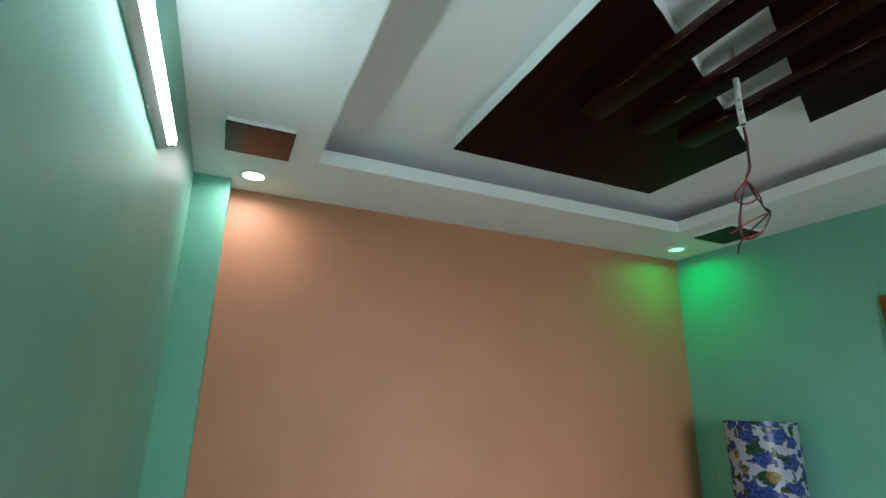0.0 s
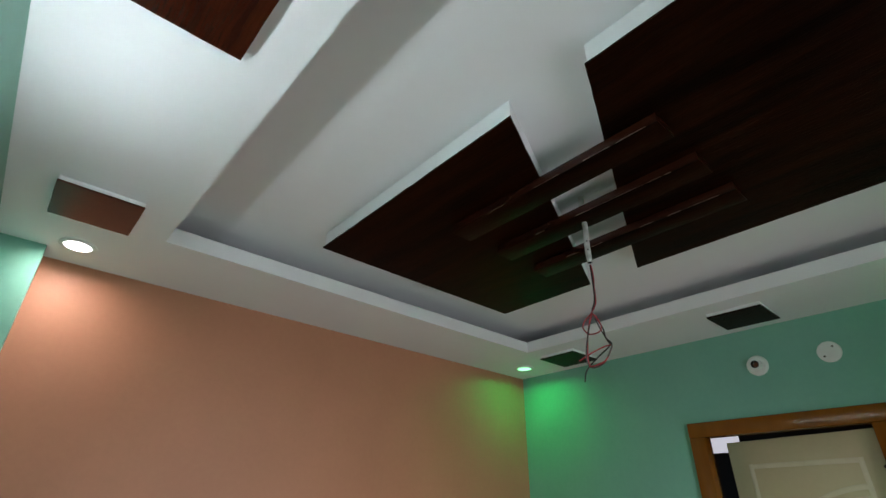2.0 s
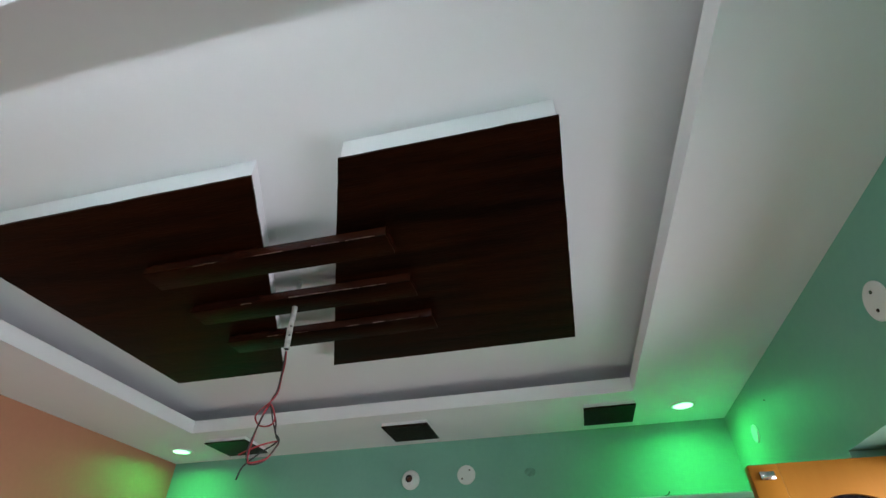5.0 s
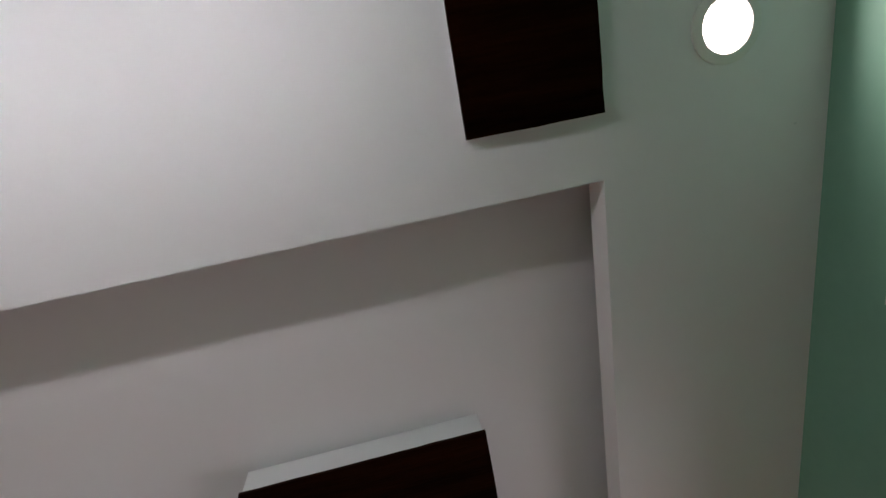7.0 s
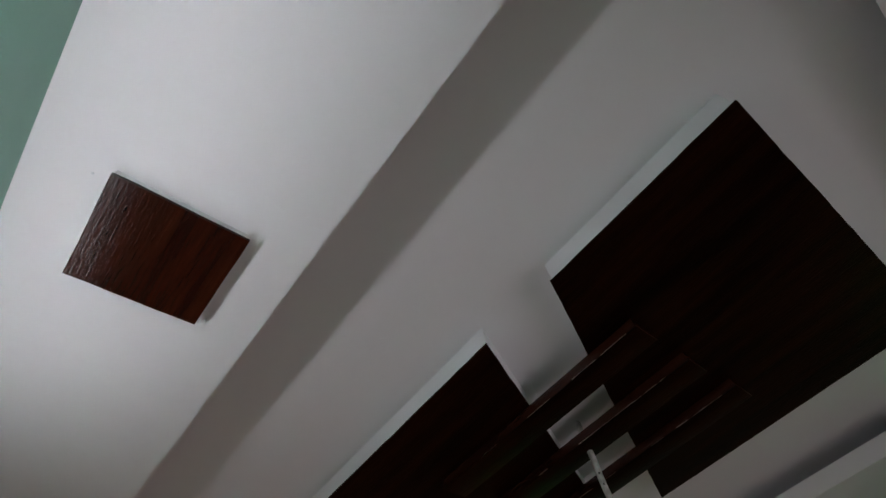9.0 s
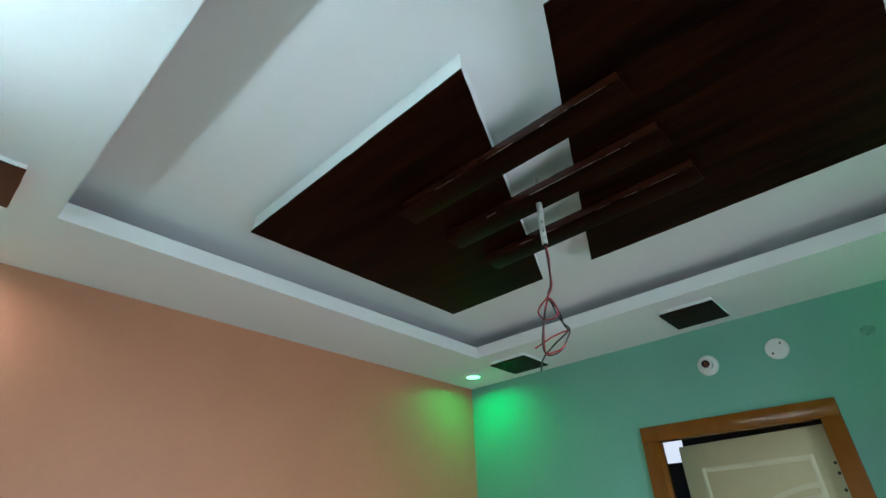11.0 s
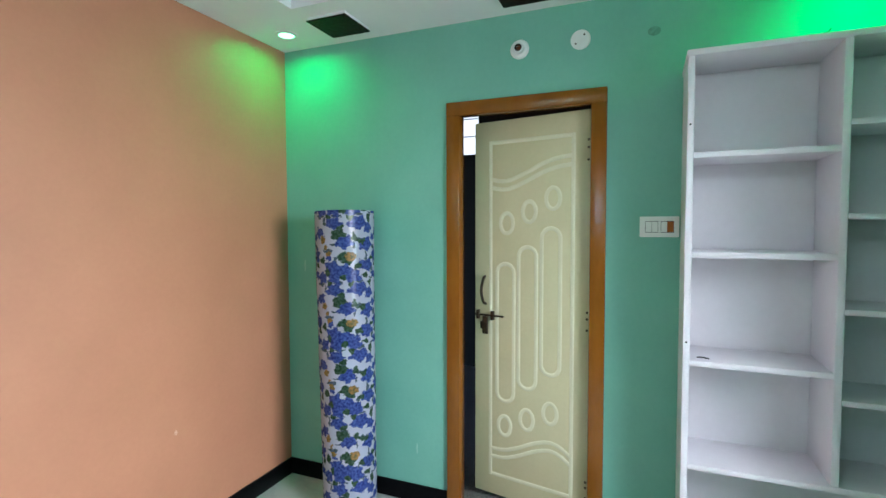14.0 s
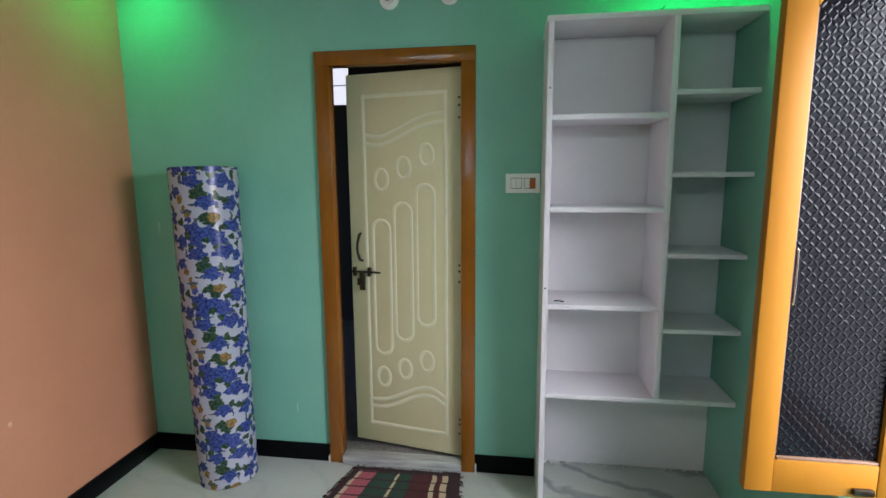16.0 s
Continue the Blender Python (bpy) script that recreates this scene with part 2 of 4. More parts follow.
    leaves = spread([(0.33, 0.93, 0.075, 0.05), (0.46, 0.53, 0.06, 0.035), (0.39, 0.61, 0.05, 0.05), (0.4, 0.29, 0.035, 0.035), (0.72, 0.32, 0.04, 0.025), (0.81, 0.2, 0.03, 0.045), (0.37, 0.03, 0.04, 0.03), (0.67, 0.84, 0.05, 0.03), (0.09, 0.55, 0.035, 0.04), (0.62, 0.48, 0.04, 0.03), (0.55, 0.9, 0.03, 0.045), (0.17, 0.38, 0.025, 0.04), (0.85, 0.58, 0.035, 0.025), (0.5, 0.19, 0.03, 0.03), (0.2, 0.2, 0.035, 0.025), (0.97, 0.48, 0.025, 0.035)], 3)
    buds = spread([(0.51, 0.61, 0.055, 0.05), (0.19, 0.65, 0.035, 0.03), (0.1, 0.86, 0.035, 0.04), (0.15, 0.75, 0.022, 0.022)])
    bloom = spread([(0.42, 0.82, 0.085, 0.07), (0.75, 0.79, 0.085, 0.075), (0.75, 0.48, 0.09, 0.065), (0.24, 0.45, 0.08, 0.07), (0.28, 0.32, 0.08, 0.085), (0.42, 0.4, 0.08, 0.065), (0.52, 0.31, 0.09, 0.075),
                    (0.61, 0.12, 0.11, 0.07), (0.79, 0.04, 0.055, 0.055), (0.27, 0.11, 0.085, 0.06), (0.95, 0.62, 0.05, 0.075), (0.08, 0.29, 0.06, 0.06), (0.03, 0.97, 0.06, 0.055), (0.2, 0.59, 0.03, 0.03), (0.9, 0.9, 0.045, 0.04), (0.93, 0.33, 0.045, 0.045)], 5)
    col = over((0.64, 0.65, 0.75), (0.07, 0.11, 0.1), (0.13, 0.17, 0.25), stems, shade)
    col = over(col, (0.03, 0.048, 0.24), (0.095, 0.15, 0.48), bloom, shade)
    col = over(col, (0.022, 0.06, 0.025), (0.075, 0.14, 0.09), leaves, shade)
    col = over(col, (0.5, 0.27, 0.08), (0.16, 0.16, 0.06), buds, shade)
    nt.links.new(col, b.inputs["Base Color"])
    return m


def patterned_glass():
    """Dark tinted pane with an embossed lattice of interlocking rings."""
    m = bpy.data.materials.new("embossed_dark_glass")
    m.use_nodes = True
    nt = m.node_tree
    b = nt.nodes["Principled BSDF"]
    b.inputs["Base Color"].default_value = (0.006, 0.006, 0.008, 1)
    b.inputs["Roughness"].default_value = 0.14
    b.inputs["Specular IOR Level"].default_value = 0.13
    tc = nt.nodes.new("ShaderNodeTexCoord")

    def vec(op, one, two=(0, 0, 0)):
        n = nt.nodes.new("ShaderNodeVectorMath")
        n.operation = op
        nt.links.new(one, n.inputs[0])
        n.inputs[1].default_value = two
        return n.outputs[1] if op == "LENGTH" else n.outputs[0]

    def num(op, one, two):
        n = nt.nodes.new("ShaderNodeMath")
        n.operation = op
        for k, q in enumerate((one, two)):
            if isinstance(q, float):
                n.inputs[k].default_value = q
            else:
                nt.links.new(q, n.inputs[k])
        return n.outputs[0]

    # cell coordinates from -0.5 to 0.5; each ring has the cell's half diagonal as radius
    mp = nt.nodes.new("ShaderNodeMapping")
    mp.inputs["Rotation"].default_value = (radians(45), 0, 0)
    nt.links.new(vec("MULTIPLY", tc.outputs["Object"], (0, 1 / 0.0205, 1 / 0.0225)), mp.inputs[0])
    warp = nt.nodes.new("ShaderNodeTexNoise")
    warp.inputs["Scale"].default_value, warp.inputs["Detail"].default_value = 16, 3
    nt.links.new(tc.outputs["Object"], warp.inputs["Vector"])
    shift = nt.nodes.new("ShaderNodeVectorMath")
    shift.operation = "MULTIPLY_ADD"
    shift.inputs[1].default_value = (0, 0.5, 0.5)
    nt.links.new(warp.outputs["Color"], shift.inputs[0])
    nt.links.new(vec("MULTIPLY", mp.outputs[0], (0, 1, 1)), shift.inputs[2])
    cell = vec("SUBTRACT", vec("FRACTION", shift.outputs[0]), (0, 0.5, 0.5))
    reach = None
    for cy, cz in ((0, 1), (0, -1), (1, 0), (-1, 0)):
        d = vec("LENGTH", vec("SUBTRACT", cell, (0, cy, cz)))
        reach = d if reach is None else num("MINIMUM", reach, d)
    uneven = nt.nodes.new("ShaderNodeTexNoise")
    uneven.inputs["Scale"].default_value, uneven.inputs["Detail"].default_value = 60, 3
    nt.links.new(tc.outputs["Object"], uneven.inputs["Vector"])
    height = num("MULTIPLY", num("MAXIMUM", num("SUBTRACT", 0.7071, reach), 0.0), num("ADD", num("MULTIPLY", uneven.outputs["Fac"], 1.6), 0.15))
    bp = nt.nodes.new("ShaderNodeBump")
    bp.inputs["Strength"].default_value, bp.inputs["Distance"].default_value = 1.0, 0.0052
    nt.links.new(height, bp.inputs["Height"])
    nt.links.new(bp.outputs[0], b.inputs["Normal"])
    return m


def rag():
    """Woven door mat: stripes of pink, bottle green, maroon and cream across its length."""
    m = bpy.data.materials.new("woven_striped_mat")
    m.use_nodes = True
    nt = m.node_tree
    b = nt.nodes["Principled BSDF"]
    b.inputs["Roughness"].default_value = 0.95
    tc, sep = nt.nodes.new("ShaderNodeTexCoord"), nt.nodes.new("ShaderNodeSeparateXYZ")
    nt.links.new(tc.outputs["UV"], sep.inputs[0])
    wob = nt.nodes.new("ShaderNodeTexNoise")
    wob.inputs["Scale"].default_value = 14
    nt.links.new(tc.outputs["UV"], wob.inputs["Vector"])
    ma = nt.nodes.new("ShaderNodeMath")
    ma.operation = "MULTIPLY_ADD"
    ma.inputs[1].default_value = 0.02
    nt.links.new(wob.outputs["Fac"], ma.inputs[0])
    nt.links.new(sep.outputs[0], ma.inputs[2])
    cr = nt.nodes.new("ShaderNodeValToRGB")
    cr.color_ramp.interpolation = "CONSTANT"
    maroon, green, cream, pink, dark = (0.07, 0.012, 0.014), (0.018, 0.045, 0.03), (0.5, 0.38, 0.25), (0.36, 0.09, 0.11), (0.03, 0.012, 0.015)
    stops = [(0.0, dark), (0.07, cream), (0.1, pink), (0.24, green), (0.43, cream), (0.455, green), (0.58, maroon), (0.76, cream), (0.8, maroon), (0.85, cream), (0.9, dark)]
    e = cr.color_ramp.elements
    e[0].position, e[0].color = stops[0][0], (*stops[0][1], 1)
    e[1].position, e[1].color = stops[1][0], (*stops[1][1], 1)
    for p, c in stops[2:]:
        q = e.new(p)
        q.color = (*c, 1)
    nt.links.new(ma.outputs[0], cr.inputs[0])
    # dark cross lines and weave
    wv = nt.nodes.new("ShaderNodeTexWave")
    wv.bands_direction = "Y"
    wv.inputs["Scale"].default_value, wv.inputs["Distortion"].default_value = 2.0, 1.0
    nt.links.new(tc.outputs["UV"], wv.inputs["Vector"])
    mr = nt.nodes.new("ShaderNodeMapRange")
    mr.inputs[1].default_value, mr.inputs[2].default_value = 0.93, 0.97
    nt.links.new(wv.outputs["Fac"], mr.inputs[0])
    mx = nt.nodes.new("ShaderNodeMix")
    mx.data_type = "RGBA"
    mx.inputs[7].default_value = (*dark, 1)
    nt.links.new(mr.outputs[0], mx.inputs[0])
    nt.links.new(cr.outputs[0], mx.inputs[6])
    hem = nt.nodes.new("ShaderNodeMapRange")
    hem.inputs[1].default_value, hem.inputs[2].default_value = 0.1, 0.085
    hw = nt.nodes.new("ShaderNodeMath")
    hw.operation = "MULTIPLY_ADD"
    hw.inputs[1].default_value = 0.05
    nt.links.new(wob.outputs["Fac"], hw.inputs[0])
    nt.links.new(sep.outputs[1], hw.inputs[2])
    nt.links.new(hw.outputs[0], hem.inputs[0])
    hm = nt.nodes.new("ShaderNodeMix")
    hm.data_type = "RGBA"
    hm.inputs[7].default_value = (0.028, 0.009, 0.013, 1)
    nt.links.new(hem.outputs[0], hm.inputs[0])
    nt.links.new(mx.outputs[2], hm.inputs[6])
    nt.links.new(hm.outputs[2], b.inputs["Base Color"])
    n = nt.nodes.new("ShaderNodeTexNoise")
    n.inputs["Scale"].default_value = 180
    nt.links.new(tc.outputs["UV"], n.inputs["Vector"])
    bp = nt.nodes.new("ShaderNodeBump")
    bp.inputs["Strength"].default_value, bp.inputs["Distance"].default_value = 0.8, 0.004
    nt.links.new(n.outputs["Fac"], bp.inputs["Height"])
    nt.links.new(bp.outputs[0], b.inputs["Normal"])
    return m


M_MARBLE, M_VEINED, M_GRANITE, M_FLORAL, M_GLASS, M_RAG = marble("pale_grey_marble", 0.13), marble("veined_grey_marble", 0.7), granite(), floral(), patterned_glass(), rag()


# ---- mesh helpers ----
def box(bm, x0, y0, z0, x1, y1, z1):
    vs = [bm.verts.new((x, y, z)) for x in (x0, x1) for y in (y0, y1) for z in (z0, z1)]
    for f in ((0, 1, 3, 2), (4, 6, 7, 5), (0, 4, 5, 1), (2, 3, 7, 6), (0, 2, 6, 4), (1, 5, 7, 3)):
        bm.faces.new([vs[i] for i in f])
    return vs


def boxes(*list_of, bevel=0.0):
    bm = bmesh.new()
    for b in list_of:
        a, c = [min(b[i], b[i + 3]) for i in range(3)], [max(b[i], b[i + 3]) for i in range(3)]
        box(bm, *a, *c)
    bmesh.ops.recalc_face_normals(bm, faces=bm.faces)
    if bevel:
        bmesh.ops.bevel(bm, geom=bm.edges[:], offset=bevel, segments=2, affect="EDGES", profile=0.5)
    return bm


def prism(outline, lift, bevel=0.0):
    """A flat outline (list of 3D points in order) pushed along the vector lift."""
    bm = bmesh.new()
    lo = [bm.verts.new(p) for p in outline]
    hi = [bm.verts.new(Vector(p) + Vector(lift)) for p in outline]
    n = len(lo)
    bm.faces.new(lo)
    bm.faces.new(hi[::-1])
    for i in range(n):
        bm.faces.new((lo[i], hi[i], hi[(i + 1) % n], lo[(i + 1) % n]))
    bmesh.ops.recalc_face_normals(bm, faces=bm.faces)
    if bevel:
        bmesh.ops.bevel(bm, geom=bm.edges[:], offset=bevel, segments=2, affect="EDGES", profile=0.5)
    return bm


def lathe(profile, m=None, segments=40):
    """A turned form: profile of (radius, height) about z, set at the pose m."""
    bm = bmesh.new()
    rings = []
    for r, z in profile:
        rings.append([bm.verts.new((r * math.cos(k * math.tau / segments), r * math.sin(k * math.tau / segments), z)) for k in range(segments)])
    for a, b in zip(rings, rings[1:]):
        for k in range(segments):
            bm.faces.new((a[k], a[(k + 1) % segments], b[(k + 1) % segments], b[k]))
    if profile[0][0] > 0:
        bm.faces.new(rings[0][::-1])
    if profile[-1][0] > 0:
        bm.faces.new(rings[-1])
    bmesh.ops.remove_doubles(bm, verts=bm.verts, dist=1e-6)
    bmesh.ops.recalc_face_normals(bm, faces=bm.faces)
    if m is not None:
        bm.transform(m)
    return bm


def sweep(points, radius, sides=8, closed=False, flat=None):
    """A rod along points. flat: a vector along which the section is squeezed to a low ridge."""
    bm = bmesh.new()
    pts = [Vector(p) for p in points]
    n = len(pts)
    rings, up = [], None
    for i, p in enumerate(pts):
        a = pts[(i - 1) % n] if closed or i else p
        b = pts[(i + 1) % n] if closed or i < n - 1 else p
        d = (b - a).normalized()
        if flat is not None:
            u = Vector(flat).normalized()
        elif up is None:
            u = d.orthogonal().normalized()
        else:
            u = (up - d * up.dot(d)).normalized()
        up = u
        v = d.cross(u).normalized()
        rings.append([bm.verts.new(p + radius * (math.cos(k * math.tau / sides) * v + (0.2 if flat is not None else 1) * math.sin(k * math.tau / sides) * u)) for k in range(sides)])
    for i in range(n if closed else n - 1):
        a, b = rings[i], rings[(i + 1) % n]
        for k in range(sides):
            bm.faces.new((a[k], a[(k + 1) % sides], b[(k + 1) % sides], b[k]))
    if not closed:
        bm.faces.new(rings[0][::-1])
        bm.faces.new(rings[-1])
    bmesh.ops.recalc_face_normals(bm, faces=bm.faces)
    return bm


def smooth_line(points, steps=8):
    """A Catmull-Rom line through points."""
    p = [Vector(q) for q in points]
    p = [2 * p[0] - p[1], *p, 2 * p[-1] - p[-2]]
    out = []
    for i in range(1, len(p) - 2):
        for k in range(steps):
            t = k / steps
            a, b, c, d = p[i - 1], p[i], p[i + 1], p[i + 2]
            out.append(0.5 * (2 * b + (c - a) * t + (2 * a - 5 * b + 4 * c - d) * t * t + (3 * b - a - 3 * c + d) * t ** 3))
    return [*out, p[-2]]


def mesh_of(name, bm, material, smooth=None):
    me = bpy.data.meshes.new(name)
    bm.to_mesh(me)
    bm.free()
    me.materials.append(material)
    if smooth is not None:
        me.polygons.foreach_set("use_smooth", [True] * len(me.polygons))
        me.set_sharp_from_angle(angle=radians(smooth))
    return me


def part(name, bm, material, parent, label="", smooth=35):
    ob = new(name, mesh_of(name, bm, material, smooth))
    ob.parent = parent
    return tagged(ob, label) if label else ob


def thing(name, at, label, category, group="", kind=""):
    ob = new(name)
    ob.empty_display_size = 0.05
    ob.matrix_world = Matrix.Translation(at)
    return tagged(ob, label, category, group, kind)


def structure(name, bm, material, label, category, smooth=None):
    return tagged(new(name, mesh_of(name, bm, material, smooth)), label, category, "", "structure")


def wall_with_hole(axis, near, far, a0, a1, top, hole):
    """Wall boxes along one axis between a0 and a1 with an opening (lo, hi, bottom, top)."""
    lo, hi, zb, zt = hole
    spans = [(a0, lo, 0, top), (hi, a1, 0, top), (lo, hi, zt, top)] + ([(lo, hi, 0, zb)] if zb > 0 else [])
    if axis == "y":
        return boxes(*[(near, s0, z0, far, s1, z1) for s0, s1, z0, z1 in spans])
    return boxes(*[(s0, near, z0, s1, far, z1) for s0, s1, z0, z1 in spans])


TOP = 2.75
# ---- structure ----
structure("floor", boxes((-W - 0.15, -L - 0.22, -0.1, 0.15, 0.15, 0.0)), M_MARBLE, "polished pale grey marble floor with soft veins", "floor")
structure("wall_north", boxes((-W - 0.15, 0, 0, 0.15, 0.15, TOP)), M_ORANGE, "smooth apricot orange painted wall", "wall")
structure("wall_east", wall_with_hole("y", 0.0, 0.15, -L - 0.22, 0.0, TOP, (DOOR[0] + 0.004, DOOR[1] - 0.004, 0, DOOR[2] - 0.004)), M_GREEN, "sea green painted wall with a door opening", "wall")
structure("wall_south", wall_with_hole("x", -L - 0.22, -L, -W - 0.15, 0.0, TOP, WIN), M_GREEN, "sea green painted wall with a window opening", "wall")
structure("wall_west", boxes((-W - 0.15, -L, 0, -W, 0, TOP)), M_SCUFFED, "sea green painted wall with faint plaster scratches", "wall")
structure("pilaster", boxes((-W, -0.11, 0, -2.592, 0, HR + 0.05)), M_GREEN, "shallow sea green corner pilaster", "pilaster")


def ring(bm, out, inn, z0, z1):
    """A flat band between two four-cornered outlines, from z0 to z1."""
    v = [[bm.verts.new((x, y, z)) for x, y in o] for o in (out, inn) for z in (z0, z1)]
    for i in range(4):
        k = (i + 1) % 4
        for a, c in ((v[0], v[2]), (v[3], v[1]), (v[1], v[0]), (v[2], v[3])):
            bm.faces.new((a[i], a[k], c[k], c[i]))


def ceiling_mesh():
    bm = bmesh.new()
    out = [(-W, -L), (0, -L), (0, 0), (-W, 0)]
    inn = [(RX0, RY0W), (RX1, RY0E), (RX1, RY1), (RX0, RY1)]
    back = [(RX0 - 0.014, RY0W - 0.014), (RX1 + 0.014, RY0E - 0.014), (RX1 + 0.014, RY1 + 0.014), (RX0 - 0.014, RY1 + 0.014)]
    ring(bm, out, back, H, H + 0.012)
    ring(bm, back, inn, H, HL)
    bmesh.ops.remove_doubles(bm, verts=bm.verts, dist=1e-5)
    # unseen boards behind the lip, added to bounce light into the cove
    bounce = [(x - 0.19 if x < -1 else x + 0.19, y - 0.19 if y < -1 else y + 0.19) for x, y in inn]
    bounce_out = [(x - 0.012 if x < -1 else x + 0.012, y - 0.012 if y < -1 else y + 0.012) for x, y in bounce]
    ring(bm, bounce_out, bounce, H + 0.012, HR)
    box(bm, -W, -L, HR, 0, 0, HR + 0.1)
    bmesh.ops.recalc_face_normals(bm, faces=bm.faces)
    return bm


structure("ceiling", ceiling_mesh(), M_WHITE, "white false ceiling with a raised middle behind a cove lip", "ceiling", 30)

skirt = thing("baseboard", (0, 0, 0), "polished black granite skirting along the walls", "baseboard", kind="structure")
for b in [(-0.012, DOOR[1], 0, 0, -0.012, 0.093), (-0.012, -2.073, 0, 0, DOOR[0], 0.093), (-2.592, -0.012, 0, 0, 0, 0.093),
          (-W, -L + 0.012, 0, -W + 0.012, -0.11, 0.093), (-W, -L, 0, -0.28, -L + 0.012, 0.093)]:
    part("skirting_piece", boxes(b, bevel=0.0015), M_BLACK, skirt)

# far room seen through the gap of the door
structure("floor_far", boxes((0.15, -3.0, -0.1, 2.7, 1.2, -0.002)), M_GRANITE, "speckled grey granite floor beyond the door", "floor")
structure("wall_far", wall_with_hole("y", 2.5, 2.65, -3.0, 1.2, 2.9, (-0.345, 0.1, 2.2, 2.62)), M_DARKROOM, "far room wall, its dimness put into a near-black colour", "wall")
structure("wall_far_side", boxes((0.15, 1.2, 0, 2.65, 1.3, 2.9), (0.15, -3.1, 0, 2.65, -3.0, 2.9), (0.15, -3.0, 2.9, 2.65, 1.2, 3.0), (0.15, -3.0, TOP, 0.16, 1.2, 2.9)), M_DARKROOM, "far room walls, their dimness put into a near-black colour", "wall")
far_win = thing("window_2", (2.55, -0.4, 2.12), "bright high window with white bars beyond the door", "window", kind="structure")
part("pane", boxes((0.08, -0.35, 0, 0.085, 0.7, 0.52)), G_SKY, far_win, "pane bright with daylight")
for z in (0.27, 0.45):
    part("window_bar", boxes((0.0, 0.056, z, 0.02, 0.499, z + 0.009)), M_BATTEN, far_win)


# ---- ceiling decoration ----
def ceiling_board(name, outline, base_z, under, wood, label, group, lip=0.004):
    ob = thing(name, (*outline[0], base_z), label, "ceiling panel", group)
    o = Vector((*outline[0], base_z))
    cx, cy = sum(p[0] for p in outline) / len(outline), sum(p[1] for p in outline) / len(outline)
    local = [Vector((x, y, base_z)) - o for x, y in outline]
    part("plinth", prism(local, (0, 0, under + 0.006 - base_z), 0.001), M_WHITE, ob, "white painted gypsum plinth")
    wide = [Vector((x + (lip if x > cx else -lip), y + (lip if y > cy else -lip), under + 0.006)) - o for x, y in outline]
    edge = []
    for k, p in enumerate(wide):
        q = wide[(k + 1) % len(wide)]
        steps = max(2, round((q - p).length / 0.035))
        for s in range(steps):
            c = p.lerp(q, s / steps)
            edge.append(c + 0.0016 * Vector((noise.noise((c + o) * 31), noise.noise((c + o) * 37), 0)))
    part("veneer", prism(edge, (0, 0, -0.006)), wood, ob)
    return ob


ceiling_board("ceiling_panel", [(-1.831, -0.63), (-0.86, -0.63), (-0.86, -1.1), (-1.831, -1.533)], HR, HP, M_WOOD, "dark stained veneer panel on a white plinth under the ceiling", "middle panels")
ceiling_board("ceiling_panel", [(-1.831, -1.752), (-0.86, -1.318), (-0.86, -2.23), (-1.831, -2.224)], HR, HP, M_WOOD, "larger dark stained veneer panel on a white plinth", "middle panels")
wear = random.Random(7)
for x, y0, y1 in [(-1.558, -1.778, -1.072), (-1.346, -1.779, -1.07), (-1.14, -1.79, -1.068)]:
    bar = thing("ceiling_bar", (x, y0, 2.497), "red-brown stained wooden bar across the two panels", "wooden bar", "bars under the panels")
    part("bar_core", boxes((-0.038, 0, 0.004, 0.038, y1 - y0, HP - 2.497), bevel=0.002), M_BARWOOD, bar)
    for k in range(13):
        at, size, side = wear.uniform(0.0, y1 - y0 - 0.1), wear.uniform(0.015, 0.09), wear.choice((-1, -1, 1))
        part("worn_edge", boxes((side * 0.0385 - 0.001, at, 0.0035, side * 0.0385 + 0.001, at + size, 0.0035 + wear.uniform(0.001, 0.0028))), M_WORN, bar, "pale chipped edge")
    # shade on the bar's underside is put into this darker veneer colour
    part("shaded_underside", boxes((-0.04, -0.002, 0, 0.04, y1 - y0 + 0.002, 0.004), bevel=0.001), M_WOOD, bar, "veneer strip, darkened for the shade under the bar")

for x0, x1, spans, wood, text in [(-2.616, -2.406, [(-0.626, -0.418), (-1.556, -1.348), (-2.476, -2.27)], M_REDWOOD, "small square red-brown lacquered panel with brush streaks"),
                                  (-0.34, -0.122, [(-0.636, -0.422), (-1.549, -1.336), (-2.452, -2.242)], M_WOOD, "small square dark veneer panel on the ceiling border")]:
    for y0, y1 in spans:
        # south-west square: the dark veneer stands in for its missing reflection
        ceiling_board("ceiling_square", [(x0, y0), (x1, y0), (x1, y1), (x0, y1)], H, H - 0.02, M_WOOD if y0 < -2 else wood, "small square dark veneer panel on the ceiling border" if y0 < -2 else text, "border squares", 0.002)


def downlight(x, y, lens, text):
    ob = thing("downlight", (x, y, H), text, "downlight", "corner downlights")
    part("trim_ring", lathe([(0.041, 0), (0.056, 0), (0.056, -0.004), (0.05, -0.007), (0.041, -0.006), (0.039, 0)]), M_PLASTIC, ob)
    part("lens", lathe([(0.0, -0.002), (0.039, -0.002), (0.039, -0.005), (0.0, -0.006)]), lens, ob, "glowing diffuser")
    return ob


for (sx, sy, power, colour) in SPOTS:
    downlight(sx, sy, G_GREEN if colour is GREEN else G_WHITE, "round recessed downlight glowing " + ("green" if colour is GREEN else "white"))

# tube light on the west wall
TY0, TY1, TZ = -2.19, -0.98, 2.178
tube = thing("tube_light", (-W, TY0, TZ), "lit slim tube light on a grey batten along the wall", "tube light")
n = TY1 - TY0
section = [(0, -0.015), (0.006, -0.015), (0.022, -0.007), (0.022, 0.025), (0.006, 0.033), (0, 0.033)]
part("batten", prism([Vector((x, 0, z)) for x, z in section], (0, n, 0), 0.0012), M_BATTEN, tube, "grey aluminium batten")
